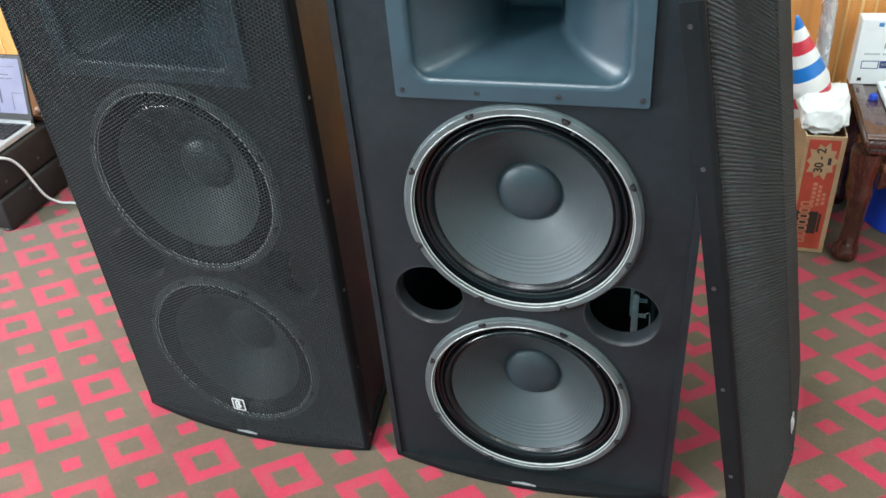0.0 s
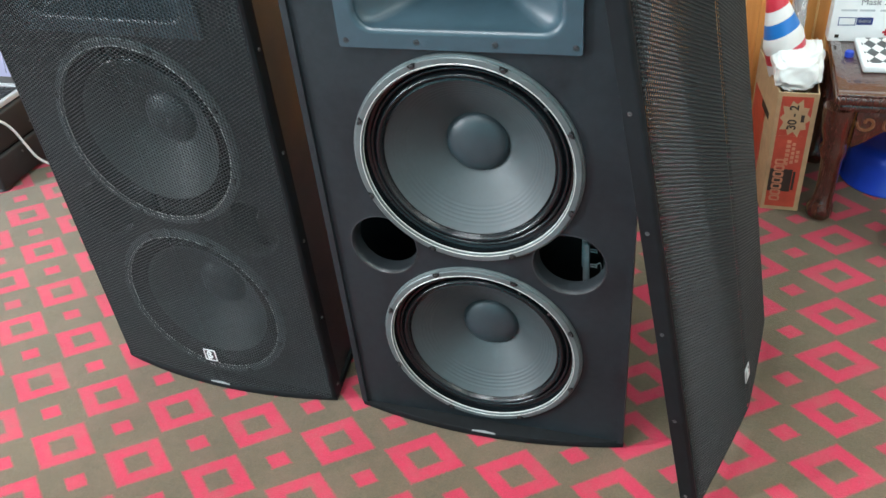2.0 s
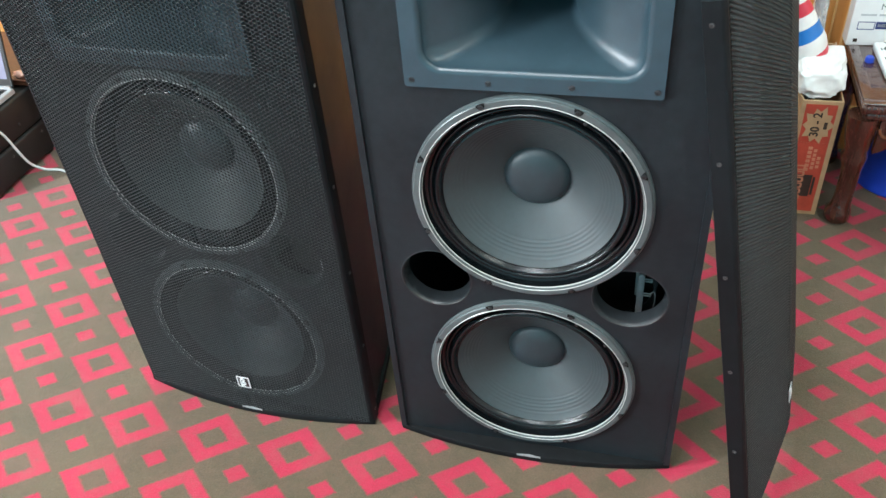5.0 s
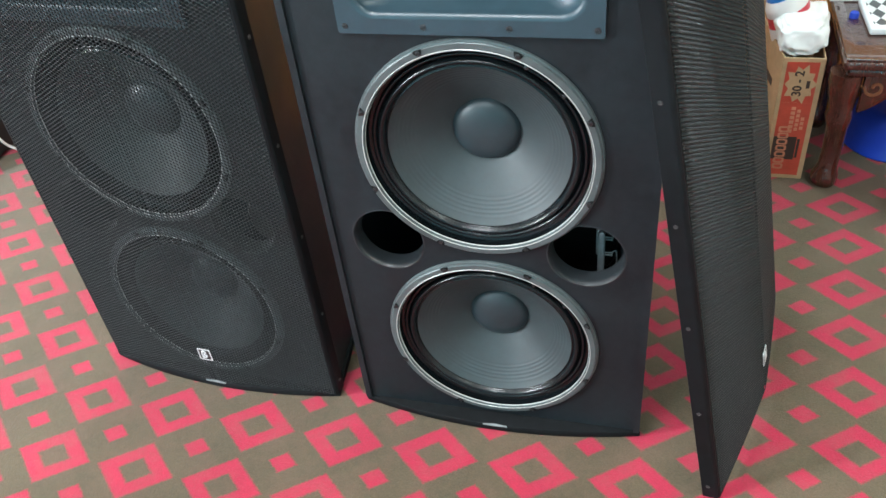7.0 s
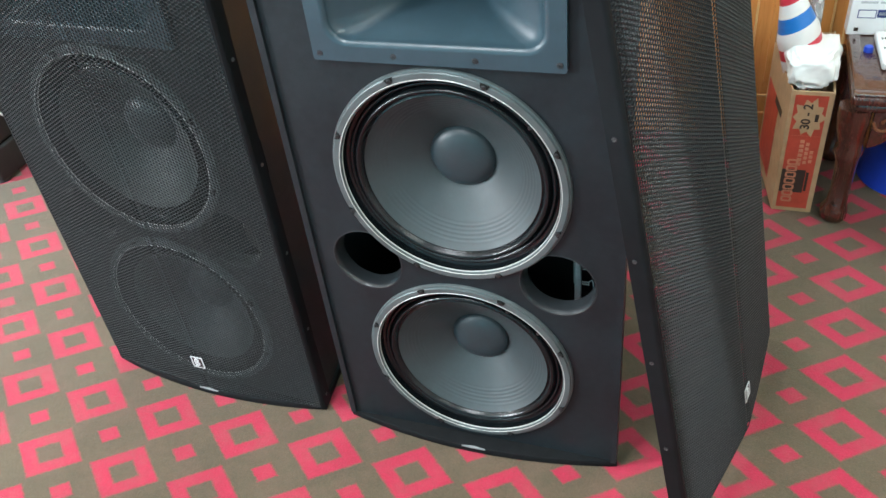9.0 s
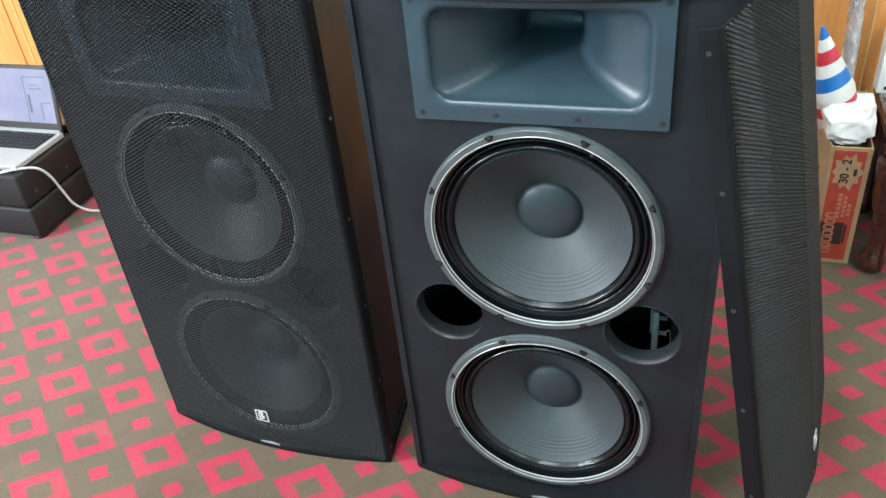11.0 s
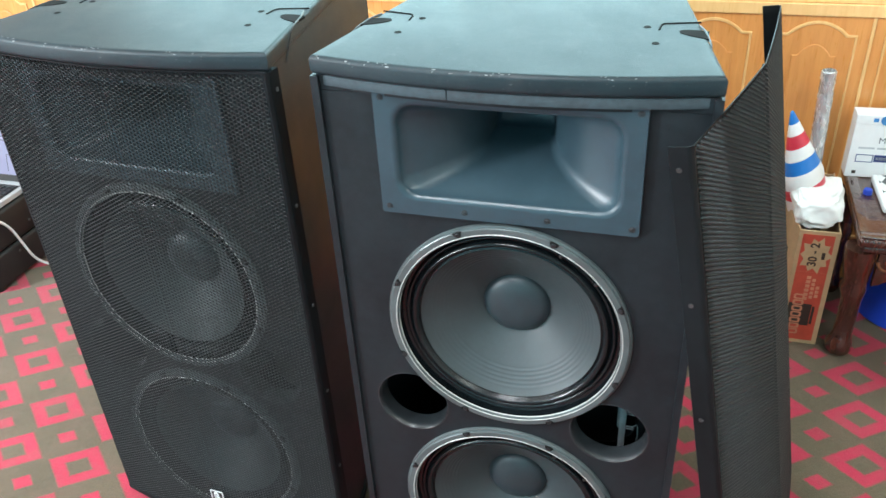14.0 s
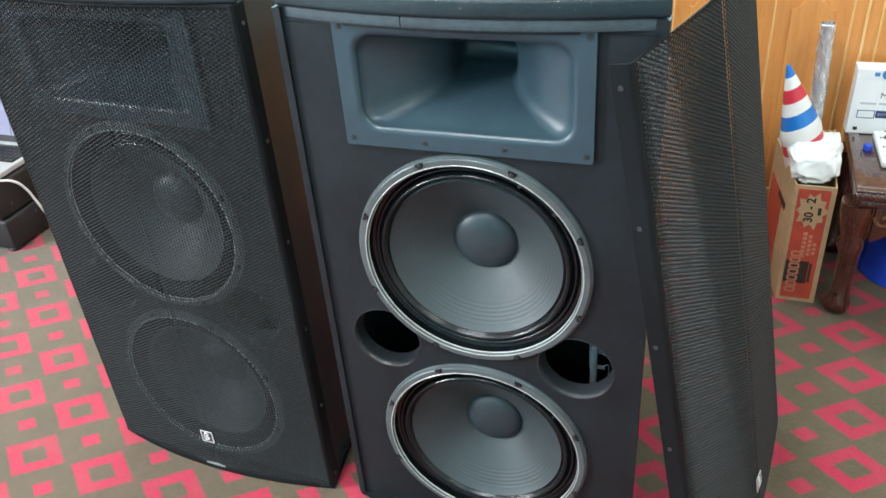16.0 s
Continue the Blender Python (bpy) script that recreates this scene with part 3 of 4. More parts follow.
    part("magnet", lathe([(0.0, 0.0), (0.060, 0.0), (0.064, 0.004), (0.064, 0.024), (0.060, 0.028), (0, 0.028)], 40, Matrix.Translation((0.145, 0.135, 0.350)) @ Matrix.Rotation(radians(-90), 4, "X")), M_SCREW, t, "dark steel driver magnet", 40)
    # pale flecks on the top's rounded front edge: scuffs, plus highlight sparkle as colour
    rng = random.Random(5)
    for k in range(22):
        x = rng.uniform(-HW + 0.012, HW - 0.012) if k % 2 else rng.uniform(-HW + 0.012, 0.02)
        a = radians(rng.uniform(25, 70))
        y, z = bow(x) + 0.007 - 0.0071 * math.cos(a), TALL - 0.007 + 0.0071 * math.sin(a)
        w, h = rng.uniform(0.0008, 0.0032), rng.uniform(0.0004, 0.0010)
        fleck = lathe([(1.0, -0.3), (0.8, 0.25), (0, 0.35)], 7, Matrix.Translation((x, y, z)) @ Matrix.Rotation(math.pi / 2 - a, 4, "X") @ Matrix.Diagonal((w, h, 0.0006, 1)))
        part("scuff_glint", fleck, M_WORN_GLINT, t)
    # worn paint on the front edge of the bottom plate
    n = 8
    xs = [-0.024 + 0.048 * k / n for k in range(n + 1)]
    part("worn_edge", prism([(x, bow(x) - 0.0012) for x in xs] + [(x, bow(x) + 0.0035 - 0.003 * abs(2 * k / n - 1)) for k, x in reversed(list(enumerate(xs)))], 0.0175, 0.0204), M_WORN_GLINT, t, "worn pale patch of paint")
    return t


# ---- grilles: perforated steel, bowed, with folded side flanges ----
G_W, G_H, G_FL, G_BOW = 0.2702, 1.024, 0.029, 0.028


def grille_mesh():
    """Hexagonal perforation in upright columns over the bowed face, as one mesh."""
    nx, nz = int(2 * (G_W - 0.003) / 0.0059), int((G_H - 0.004) / 0.0068)
    px, pz = 2 * (G_W - 0.003) / (nx + 0.33), (G_H - 0.004) / (nz + 0.5)
    i, j = np.meshgrid(np.arange(nx), np.arange(nz))
    cx = (-G_W + 0.003 + (i + 0.66) * px).ravel()
    cz = (0.002 + (j + 0.5 * (i % 2) + 0.5) * pz).ravel()
    a = np.radians(60 * np.arange(6))
    layers = []
    for r, d in ((1.0, -0.0004), (0.92, -0.0002), (0.84, 0.0005), (0.83, 0.0013), (0.89, 0.0021)):
        x = cx[:, None] + r * px / 1.5 * np.cos(a)[None]
        z = cz[:, None] + r * pz / 1.732 * np.sin(a)[None]
        y = fold(x) + d + 0.0040 * np.clip(1 - np.abs(x) / 0.010, 0, 1)
        layers.append(np.stack((x, y, z), -1))
    v = np.concatenate(layers, 1)
    n = len(cx)
    k = np.arange(6)
    q = (k + 1) % 6
    faces = np.concatenate([np.stack((k + e, q + e, q + e + 6, k + e + 6), 1) for e in (0, 6, 12, 18)])
    f = (faces[None] + (30 * np.arange(n))[:, None, None]).reshape(-1, 4)
    me = bpy.data.meshes.new("perforated_sheet")
    me.vertices.add(n * 30)
    me.vertices.foreach_set("co", v.reshape(-1).astype(np.float32))
    me.loops.add(f.size)
    me.loops.foreach_set("vertex_index", f.reshape(-1).astype(np.int32))
    me.polygons.add(len(f))
    me.polygons.foreach_set("loop_start", (4 * np.arange(len(f))).astype(np.int32))
    me.update(calc_edges=True)
    me.materials.append(M_MESH)
    me.shade_smooth()
    return me


SHEET = grille_mesh()


def grille(m, label, name="speaker_grille"):
    t = thing(name, label, "grille", m, group="speaker grilles")
    sh = new("perforated_sheet", SHEET)
    sh.parent = t
    tagged(sh, kind="stuff")
    n = 24
    xs = [-G_W + 2 * G_W * k / n for k in range(n + 1)]
    for z0, z1 in ((0.0, 0.0025), (G_H - 0.0022, G_H)):
        part("edge_band", prism([(x, fold(x)) for x in xs] + [(x, fold(x) + 0.0015) for x in reversed(xs)], z0, z1), M_MESH_FRAME, t)
    for s in (-1, 1):
        x0, x1 = sorted((s * (G_W - 0.004), s * G_W))
        part("edge_strip", prism([(x0, fold(x0)), (x1, fold(x1)), (x1, fold(x1) + 0.0015), (x0, fold(x0) + 0.0015)], 0.0025, G_H - 0.0022), M_MESH_FRAME, t)
        bend = [(G_W, 0.0)] + [(G_W - 0.003 + 0.008 * math.sin(q), 0.008 - 0.008 * math.cos(q)) for q in (radians(15 * k) for k in range(2, 7))] + [(G_W + 0.005, G_FL)]
        inner = [(x - 0.0016, y + 0.0008) for x, y in reversed(bend[1:])] + [(G_W - 0.0012, 0.0012)]
        part("side_flange", prism([(s * x, y) for x, y in bend + inner], 0.0, G_H), M_MESH_FRAME, t, "folded black side flange", 40)
        for k in range(6):
            z = 0.030 + (G_H - 0.06) * k / 5
            part("screw", lathe([(0.0036, 0), (0.0034, 0.0010), (0.0022, 0.0012), (0.0016, 0.0004), (0, 0.0004)], 10, Matrix.Translation((s * (G_W + 0.005), 0.018, z)) @ Matrix.Rotation(s * math.pi / 2, 4, "Y")), M_RIVET, t)
    # badge: a silver bracketed square with a curled mark
    y = fold(0.0) - 0.001
    bd = part("badge", holed_panel(rounded(-0.0150, 0.0150, 0.078, 0.110, 0.001, 1), [rounded(-0.0125, 0.0125, 0.0805, 0.1075, 0.001, 1)], y - 0.0014, y), M_SILVER, t, "silver square badge")
    part("badge_back", box(-0.0125, 0.0125, y - 0.0008, y, 0.0805, 0.1075), M_BLACK, bd)
    part("badge_mark", tube(smooth_path([(-0.0055, y - 0.0012, 0.083), (-0.0055, y - 0.0012, 0.100), (-0.001, y - 0.0012, 0.1045), (0.0035, y - 0.0012, 0.100), (-0.001, y - 0.0012, 0.0955),
                                         (0.0048, y - 0.0012, 0.091), (0.0005, y - 0.0012, 0.086), (-0.0045, y - 0.0012, 0.088)], 5), 0.0019, 6), M_SILVER, bd)
    return t


CLOSED = pose(-0.6135, 0.013, 0, 0, 0, -3.2)
loudspeaker(pose(0, 0, 0), "tall black loudspeaker without grille showing horn and two woofers")
loudspeaker(CLOSED, "tall black loudspeaker standing behind its steel mesh grille", 0.012)
grille(CLOSED @ pose(0, -0.004, 0.011), "black bowed steel mesh grille fixed to the loudspeaker")
LOOSE = pose(0.482, 0.153, 0.012, 0, 0, 77.5) @ pose(0, 0, 0, -10.1, -1.2, 0)
grille(LOOSE, "loose black steel mesh grille leaning on the open loudspeaker")

# ---- the corner behind: carton, striped rocket, foil roll ----
M_CARD = plain("brown_cardboard", (0.42, 0.27, 0.15), 0.8, vary=0.15, scale=40, bump=0.3)
M_REDPRINT = plain("red_carton_print", (0.42, 0.055, 0.030), 0.5, vary=0.2, scale=40, bump=0.1)
M_INK = plain("dark_ink", (0.035, 0.022, 0.016), 0.6, vary=0.2, bump=0)
M_WHITE = plain("white_plastic_film", (0.72, 0.71, 0.70), 0.35, vary=0.05, scale=30, bump=0.2)
M_RED = plain("red_plastic_film", (0.55, 0.035, 0.06), 0.35, vary=0.12, bump=0.1)
M_BLUE = plain("blue_plastic_film", (0.015, 0.16, 0.50), 0.35, vary=0.12, bump=0.1)
foil = Nodes("crinkled_foil")
crease = foil.noise(70, 4, 0.65, foil.vec(foil.obj, (1, 1, 0.35)), 0.8)
foil.set(foil.ramp(crease, [(0.3, (0.55, 0.56, 0.57)), (0.7, (0.86, 0.87, 0.88))]), foil.grey(crease, 0.16, 0.34), 0.7)
foil.bump(crease, 1.0, 0.006)
M_FOIL = foil.m

bx0, bx1, by0, by1, bh = 0.533, 0.628, 0.900, 1.160, 0.345
carton = thing("carton", "tall narrow red and brown cardboard carton, open on top", "cardboard box")
part("front_side", box(bx0, bx1, by0, by0 + 0.004, 0, bh, 0.001, 1), M_CARD, carton)
SKEW = 0.043
part("back_side", box(bx0 - SKEW, bx1, by1 - 0.004, by1, 0, bh + 0.03, 0.001, 1), M_CARD, carton)


def slanted(x0, x1, a, b, z0, z1):
    """A panel along the left side, which splays out towards the back; a and b run from 0 to 1 along it."""
    f = lambda q: (bx0 - SKEW * q, by0 + 0.0045 + (by1 - by0 - 0.009) * q)
    (xa, ya), (xb, yb) = f(a), f(b)
    return prism([(xa + x0, ya), (xa + x1, ya), (xb + x1, yb), (xb + x0, yb)], z0, z1)


part("left_side", slanted(0, 0.004, 0, 1, 0, bh), M_CARD, carton)
part("right_side", box(bx1 - 0.004, bx1, by0 + 0.0045, by1 - 0.0045, 0, bh, 0.001, 1), M_CARD, carton)
part("base", box(bx0 + 0.005, bx1 - 0.005, by0 + 0.005, by1 - 0.005, 0.0, 0.004), M_CARD, carton)
part("red_panel", box(bx0 + 0.010, bx1 - 0.012, by0 - 0.0008, by0 - 0.0003, 0.012, 0.225), M_REDPRINT, carton, "red printed panel")
part("red_side", slanted(-0.0006, -0.0002, 0.38, 0.94, 0.030, bh - 0.090), M_REDPRINT, carton, "red printed side")
part("dark_mark", slanted(-0.0012, -0.0007, 0.22, 0.55, 0.235, 0.255), M_INK, carton)
part("red_corner", box(bx0 + 0.010, bx1 - 0.012, by0 - 0.0008, by0 - 0.0003, 0.2255, 0.335), M_REDPRINT, carton)
star = []
for k in range(20):
    a = 2 * math.pi * k / 20
    r = (1.0, 0.70, 0.90, 0.68)[k % 4]
    star.append((0.5805 + 0.040 * r * math.cos(a), 0.276 + 0.056 * r * math.sin(a)))
part("star_patch", prism(star, 0, 0.0005, m=Matrix(((1, 0, 0, 0), (0, 0, -1, by0 - 0.0009), (0, 1, 0, 0), (0, 0, 0, 1)))), M_CARD, carton, "pale star-shaped patch")
UPRIGHT = Matrix.Translation((0.576, by0 - 0.0018, 0.278)) @ Matrix.Rotation(math.pi / 2, 4, "X") @ Matrix.Rotation(math.pi / 2, 4, "Z")
lettering("carton_number", "30 - 2", 0.029, M_INK, carton, UPRIGHT, bold=0.0007)
ON_FRONT = Matrix.Translation((0, by0 - 0.0012, 0))
bars(carton, M_INK, [(0.594, 0.602, 0.266, 0.286)], ON_FRONT)
bars(carton, M_INK, [(0.543, 0.598, 0.060, 0.128), (0.600, 0.606, 0.066, 0.122)], ON_FRONT, "dark_block")
M_FADED = plain("faded_print_ink", (0.50, 0.20, 0.12), 0.5, vary=0.2, bump=0)
bars(carton, M_FADED, [(0.572, 0.582, 0.140 + 0.013 * k, 0.149 + 0.013 * k) for k in range(6)] + [(0.586, 0.594, 0.146 + 0.013 * k, 0.155 + 0.013 * k) for k in range(5)] + [(0.598, 0.606, 0.150 + 0.013 * k, 0.159 + 0.013 * k) for k in range(3)], ON_FRONT, "faded_print")
for k in range(7):
    z = 0.030 + 0.0185 * k
    ring = holed_panel(rounded(0.551, 0.577, z, z + 0.0165, 0.005, 3), [rounded(0.556, 0.572, z + 0.004, z + 0.0125, 0.003, 3)], by0 - 0.0022, by0 - 0.0016)
    part("ornate_print", ring, M_FADED, carton, "pale red outlined print")

M_FLAP = plain("carton_inside", (0.36, 0.24, 0.14), 0.8, vary=0.15, scale=40, bump=0.3)
o = [(by0 + 0.110, bh), (by1 - 0.008, bh), (by1 - 0.012, bh + 0.040), (by0 + 0.180, bh + 0.030)]
part("flap", prism(o, -0.0015, 0.0015, 0, m=Matrix(((0, 0, 1, bx1 - 0.002), (1, 0, 0, 0), (0, 1, 0, 0), (0, 0, 0, 1)))), M_FLAP, carton, "raised carton flap")
bm = slanted(0.0045, 0.0065, 0.12, 0.88, bh - 0.085, bh - 0.002)
part("flap", bm, M_REDPRINT, carton, "red flap folded inwards")

# striped cone standing in the carton
cone_at = Matrix.Translation((0.558, 1.030, 0.350)) @ Matrix.Rotation(radians(-17.5), 4, "Y")
rocket = thing("striped_cone", "pointed plastic cone striped white, red and blue", "party cone", cone_at)
bands = [(0.260, 0.230, M_BLUE), (0.230, 0.202, M_WHITE), (0.202, 0.170, M_RED), (0.170, 0.140, M_WHITE), (0.140, 0.106, M_BLUE), (0.106, 0.066, M_WHITE), (0.066, 0.038, M_RED), (0.038, -0.012, M_WHITE)]


def cone_r(h):
    return max(0.003, min(0.050, 0.070 * (1 - h / 0.270) ** 0.9))


for hi, lo, mat in bands:
    prof = [(cone_r(lo + (hi - lo) * k / 6), lo + (hi - lo) * k / 6) for k in range(7)]
    if hi == 0.260:
        prof.append((0.0, 0.262))
    bm = lathe(prof, 32)
    for v in bm.verts:
        s = 1 + 0.03 * noise.noise(v.co * 28)
        v.co.x, v.co.y = v.co.x * s, v.co.y * s + 0.02 * (v.co.x)
        v.co.z += 0.20 * v.co.x
    part("stripe", bm, mat, rocket, smooth=60)

# crumpled white bag over the carton's mouth
bm = bmesh.new()
bmesh.ops.create_icosphere(bm, subdivisions=5, radius=1)
for v in bm.verts:
    p = v.co.copy()
    q = Vector([math.copysign(abs(c) ** 0.62, c) for c in p])
    fold_d = sum(w * (1 - 2 * abs(noise.noise(p * f + Vector((f, 1, 2))))) for w, f in ((0.10, 1.2), (0.058, 2.3), (0.028, 4.6), (0.012, 9)))
    q *= 0.86 + fold_d
    up = 0.5 + 0.5 * max(-1.0, min(1.0, q.z))
    corner = max(0.0, q.x) ** 2 * up
    v.co = Vector((0.570 + 0.060 * q.x + 0.014 * corner, 0.980 + 0.080 * q.y + 0.034 * up, 0.376 + 0.041 * q.z + up * (0.020 * corner + 0.034 * max(0.0, 0.4 - q.x) * max(0.0, q.y + 0.6))))
tagged(part("plastic_bag", bm, M_WHITE, smooth=50), "crumpled white plastic bag stuffed in the carton", "bag")

roll = thing("foil_roll", "upright silver crinkled foil tube", "tube", Matrix.Translation((0.588, 1.150, 0.006)) @ Matrix.Rotation(radians(-2.2), 4, "Y"))
bm = lathe([(0.0165, 0), (0.0185, 0.002)] + [(0.0185, 0.01 * k) for k in range(1, 65)] + [(0.0185, 0.655), (0.0160, 0.657), (0.0150, 0.62)], 28)
for v in bm.verts:
    s = 1 + 0.10 * noise.noise(v.co * 90)
    v.co.x, v.co.y = v.co.x * s, v.co.y * s
part("foil_skin", bm, M_FOIL, roll, smooth=40)

# ---- carved stool with the mask carton and the chequered pad ----
sx0, sx1, sy0, sy1, sh = 0.655, 1.130, 0.840, 1.225, 0.368
stool = thing("carved_stool", "low dark carved wooden stool under clear wrapping film", "stool")
part("top_board", box(sx0, sx1, sy0, sy1, sh - 0.022, sh, 0.007, 3), M_CARVED, stool, smooth=40)
part("top_moulding", box(sx0 + 0.012, sx1 - 0.012, sy0 + 0.012, sy1 - 0.012, sh - 0.045, sh - 0.0225, 0.008, 3), M_CARVED, stool, smooth=40)


for x0, x1, y0, y1 in ((sx0 + 0.004, sx1 - 0.004, sy0 + 0.004, sy0 + 0.030), (sx0 + 0.004, sx0 + 0.030, sy0 + 0.0305, 1.158), (sx1 - 0.030, sx1 - 0.004, sy0 + 0.0305, sy1 - 0.0305)):
    part("top_border", box(x0, x1, y0, y1, sh - 0.001, sh + 0.006, 0.003, 2), M_CARVED, stool, smooth=40)


def leg_bm(x, y, s):
    prof = [(0.000, 0.026, 0.0), (0.012, 0.034, 0.003), (0.035, 0.034, 0.003), (0.055, 0.025, 0.0), (0.10, 0.024, -0.002), (0.17, 0.026, -0.002), (0.205, 0.033, 0.002), (0.22, 0.028, 0.0), (0.26, 0.034, 0.004), (0.30, 0.038, 0.006), (0.323, 0.038, 0.006)]
    return loft([[(x + s * o + r * math.cos(a) * 0.98, y - o * 0.7 + r * math.sin(a) * 0.98, z) for a in (2 * math.pi * k / 14 for k in range(14))] for z, r, o in prof], True, True)


for x, s in ((sx0 + 0.026, -1), (sx1 - 0.026, 1)):
    for y in (sy0 + 0.050, sy1 - 0.045):
        part("leg", leg_bm(x, y, s), M_CARVED, stool, smooth=50)
for y in (sy0 + 0.045, sy1 - 0.045):
    n = 24
    o = [(sx0 + 0.06, 0.322)] + [(sx0 + 0.06 + (sx1 - sx0 - 0.12) * k / n, 0.235 - 0.018 * math.cos(4 * math.pi * k / n) + 0.03 * math.sin(math.pi * k / n)) for k in range(n + 1)] + [(sx1 - 0.06, 0.322)]
    part("carved_apron", prism(o, -0.010, 0.010, 0.003, 2, Matrix(((1, 0, 0, 0), (0, 0, -1, y), (0, 1, 0, 0), (0, 0, 0, 1)))), M_CARVED, stool, smooth=40)
M_RELIEF = wood_material("worn_carved_relief", (0.24, 0.095, 0.042), (0.10, 0.034, 0.016), rough=0.28, coat=0.6)
for k in range(7):
    cx, s = sx0 + 0.085 + 0.051 * k, 1 if k % 2 else -1
    pts = [(cx + s * (0.004 + 0.0026 * q) * math.cos(0.8 * q), sy0 + 0.0345, 0.287 + (0.004 + 0.0026 * q) * math.sin(0.8 * q)) for q in range(9)]
    part("carved_scroll", tube(smooth_path(pts, 3), 0.0042, 6), M_RELIEF, stool, "carved scroll", 60)
for x in (sx0 + 0.045, sx1 - 0.045):
    part("side_apron", box(x - 0.010, x + 0.010, sy0 + 0.07, sy1 - 0.065, 0.26, 0.322, 0.004, 2), M_CARVED, stool)

M_PAPER = plain("white_carton_print", (0.80, 0.81, 0.82), 0.45, vary=0.04, scale=30, bump=0.05)
M_NAVY = plain("navy_ink", (0.03, 0.05, 0.20), 0.5, bump=0)
M_GREYINK = plain("grey_ink", (0.45, 0.47, 0.50), 0.5, bump=0)
M_REDINK = plain("red_ink", (0.55, 0.03, 0.05), 0.5, bump=0)
M_CYAN = plain("blue_ink", (0.05, 0.22, 0.50), 0.5, bump=0)
M_DIMINK = plain("dark_grey_ink", (0.16, 0.17, 0.18), 0.5, bump=0)
M_TEALINK = plain("teal_ink", (0.10, 0.40, 0.42), 0.5, bump=0)
mask = thing("mask_carton", "white printed face-mask carton standing on the stool", "carton", pose(0.653, 1.165, sh + 0.001, 0, 0, 2))
part("carton_body", box(0, 0.190, 0, 0.050, 0, 0.150, 0.0015, 1), M_PAPER, mask)
part("lid_flap", box(-0.0005, 0.1905, -0.0012, 0.050, 0.1505, 0.176, 0.0015, 1), M_PAPER, mask, "tuck-in lid")
PM = Matrix.Translation((0, -0.0002, 0))
lettering("mask_word", "Mask 3", 0.023, M_DIMINK, mask, Matrix.Translation((0.096, -0.0004, 0.106)) @ Matrix.Rotation(math.pi / 2, 4, "X"))
bars(mask, M_NAVY, [(0.018, 0.060, 0.064, 0.066), (0.018, 0.060, 0.044, 0.046), (0.018, 0.020, 0.046, 0.064), (0.058, 0.060, 0.046, 0.064), (0.062, 0.100, 0.046, 0.066)], PM)
bars(mask, M_GREYINK, [(0.020, 0.058, 0.082, 0.087), (0.064, 0.100, 0.082, 0.087), (0.066, 0.096, 0.052, 0.060), (0.112, 0.18, 0.082, 0.087)], PM, "grey_print")
part("teal_print", prism([(0.172 + 0.017 * math.cos(a), 0.066 + 0.040 * math.sin(a)) for a in (2 * math.pi * k / 24 for k in range(24))], 0, 0.0005, m=Matrix(((1, 0, 0, 0), (0, 0, -1, -0.0002), (0, 1, 0, 0), (0, 0, 0, 1)))), M_TEALINK, mask, "teal oval print")
bars(mask, M_INK, [(0.016, 0.026, 0.010, 0.019)], PM, "symbol")
bars(mask, M_REDINK, [(0.128, 0.144, 0.024, 0.030), (0.133, 0.139, 0.018, 0.036)], PM, "red_cross")
part("blue_roundel", lathe([(0.0, 0.0006), (0.013, 0.0006), (0.013, 0)], 24, Matrix.Translation((0.070, -0.0015, 0.163)) @ FACE), M_CYAN, mask)
bars(mask, M_CYAN, [(0.040, 0.052, 0.158, 0.168), (0.090, 0.104, 0.160, 0.170), (0.112, 0.118, 0.160, 0.170)], Matrix.Translation((0, -0.0015, 0)), "blue_print")

# chequered pad lying on the stool
chk = Nodes("chequered_print")
cu = chk.dot(chk.obj, (1 / 0.030, 1 / 0.052, 0))
cv = chk.dot(chk.obj, (1 / 0.030, -1 / 0.052, 0))
odd = chk.math("ABSOLUTE", chk.math("SUBTRACT", chk.math("FLOORED_MODULO", chk.math("FLOOR", cu), 2.0), chk.math("FLOORED_MODULO", chk.math("FLOOR", cv), 2.0)))
chk.set(chk.mix(odd, (0.74, 0.73, 0.72), (0.06, 0.06, 0.065)), chk.grey(chk.noise(20), 0.3, 0.45), 0.0, 0.5)
pad = thing("chequered_pad", "white pad printed with black diamonds lying on the stool", "pad", pose(0.722, 0.975, sh + 0.001, 0, 0, 2))
part("pad_body", box(0.0, 0.26, 0.0, 0.175, 0.0, 0.020, 0.006, 3), M_PAPER, pad, smooth=40)
part("printed_face", box(0.010, 0.25, 0.016, 0.170, 0.0202, 0.0208), chk.m, pad, "black and white diamond print")
tagged(part("blue_cap", lathe([(0.0, 0.014), (0.009, 0.014), (0.011, 0.010), (0.011, 0.0), (0, 0)], 18, Matrix.Translation((0.700, 1.075, sh + 0.0005))), plain("blue_cap_plastic", (0.02, 0.06, 0.45), 0.35, bump=0), smooth=40), "small blue plastic cap on the stool", "cap")

# blue plastic basin under the stool
M_BASIN = plain("blue_basin_plastic", (0.012, 0.055, 0.50), 0.32, vary=0.12, scale=20, bump=0.05)
basin = [(0.150, 0.004), (0.163, 0.0), (0.168, 0.004), (0.164, 0.014), (0.158, 0.020), (0.150, 0.075), (0.140, 0.098), (0.122, 0.110), (0.100, 0.112), (0.096, 0.108), (0.0, 0.108)]
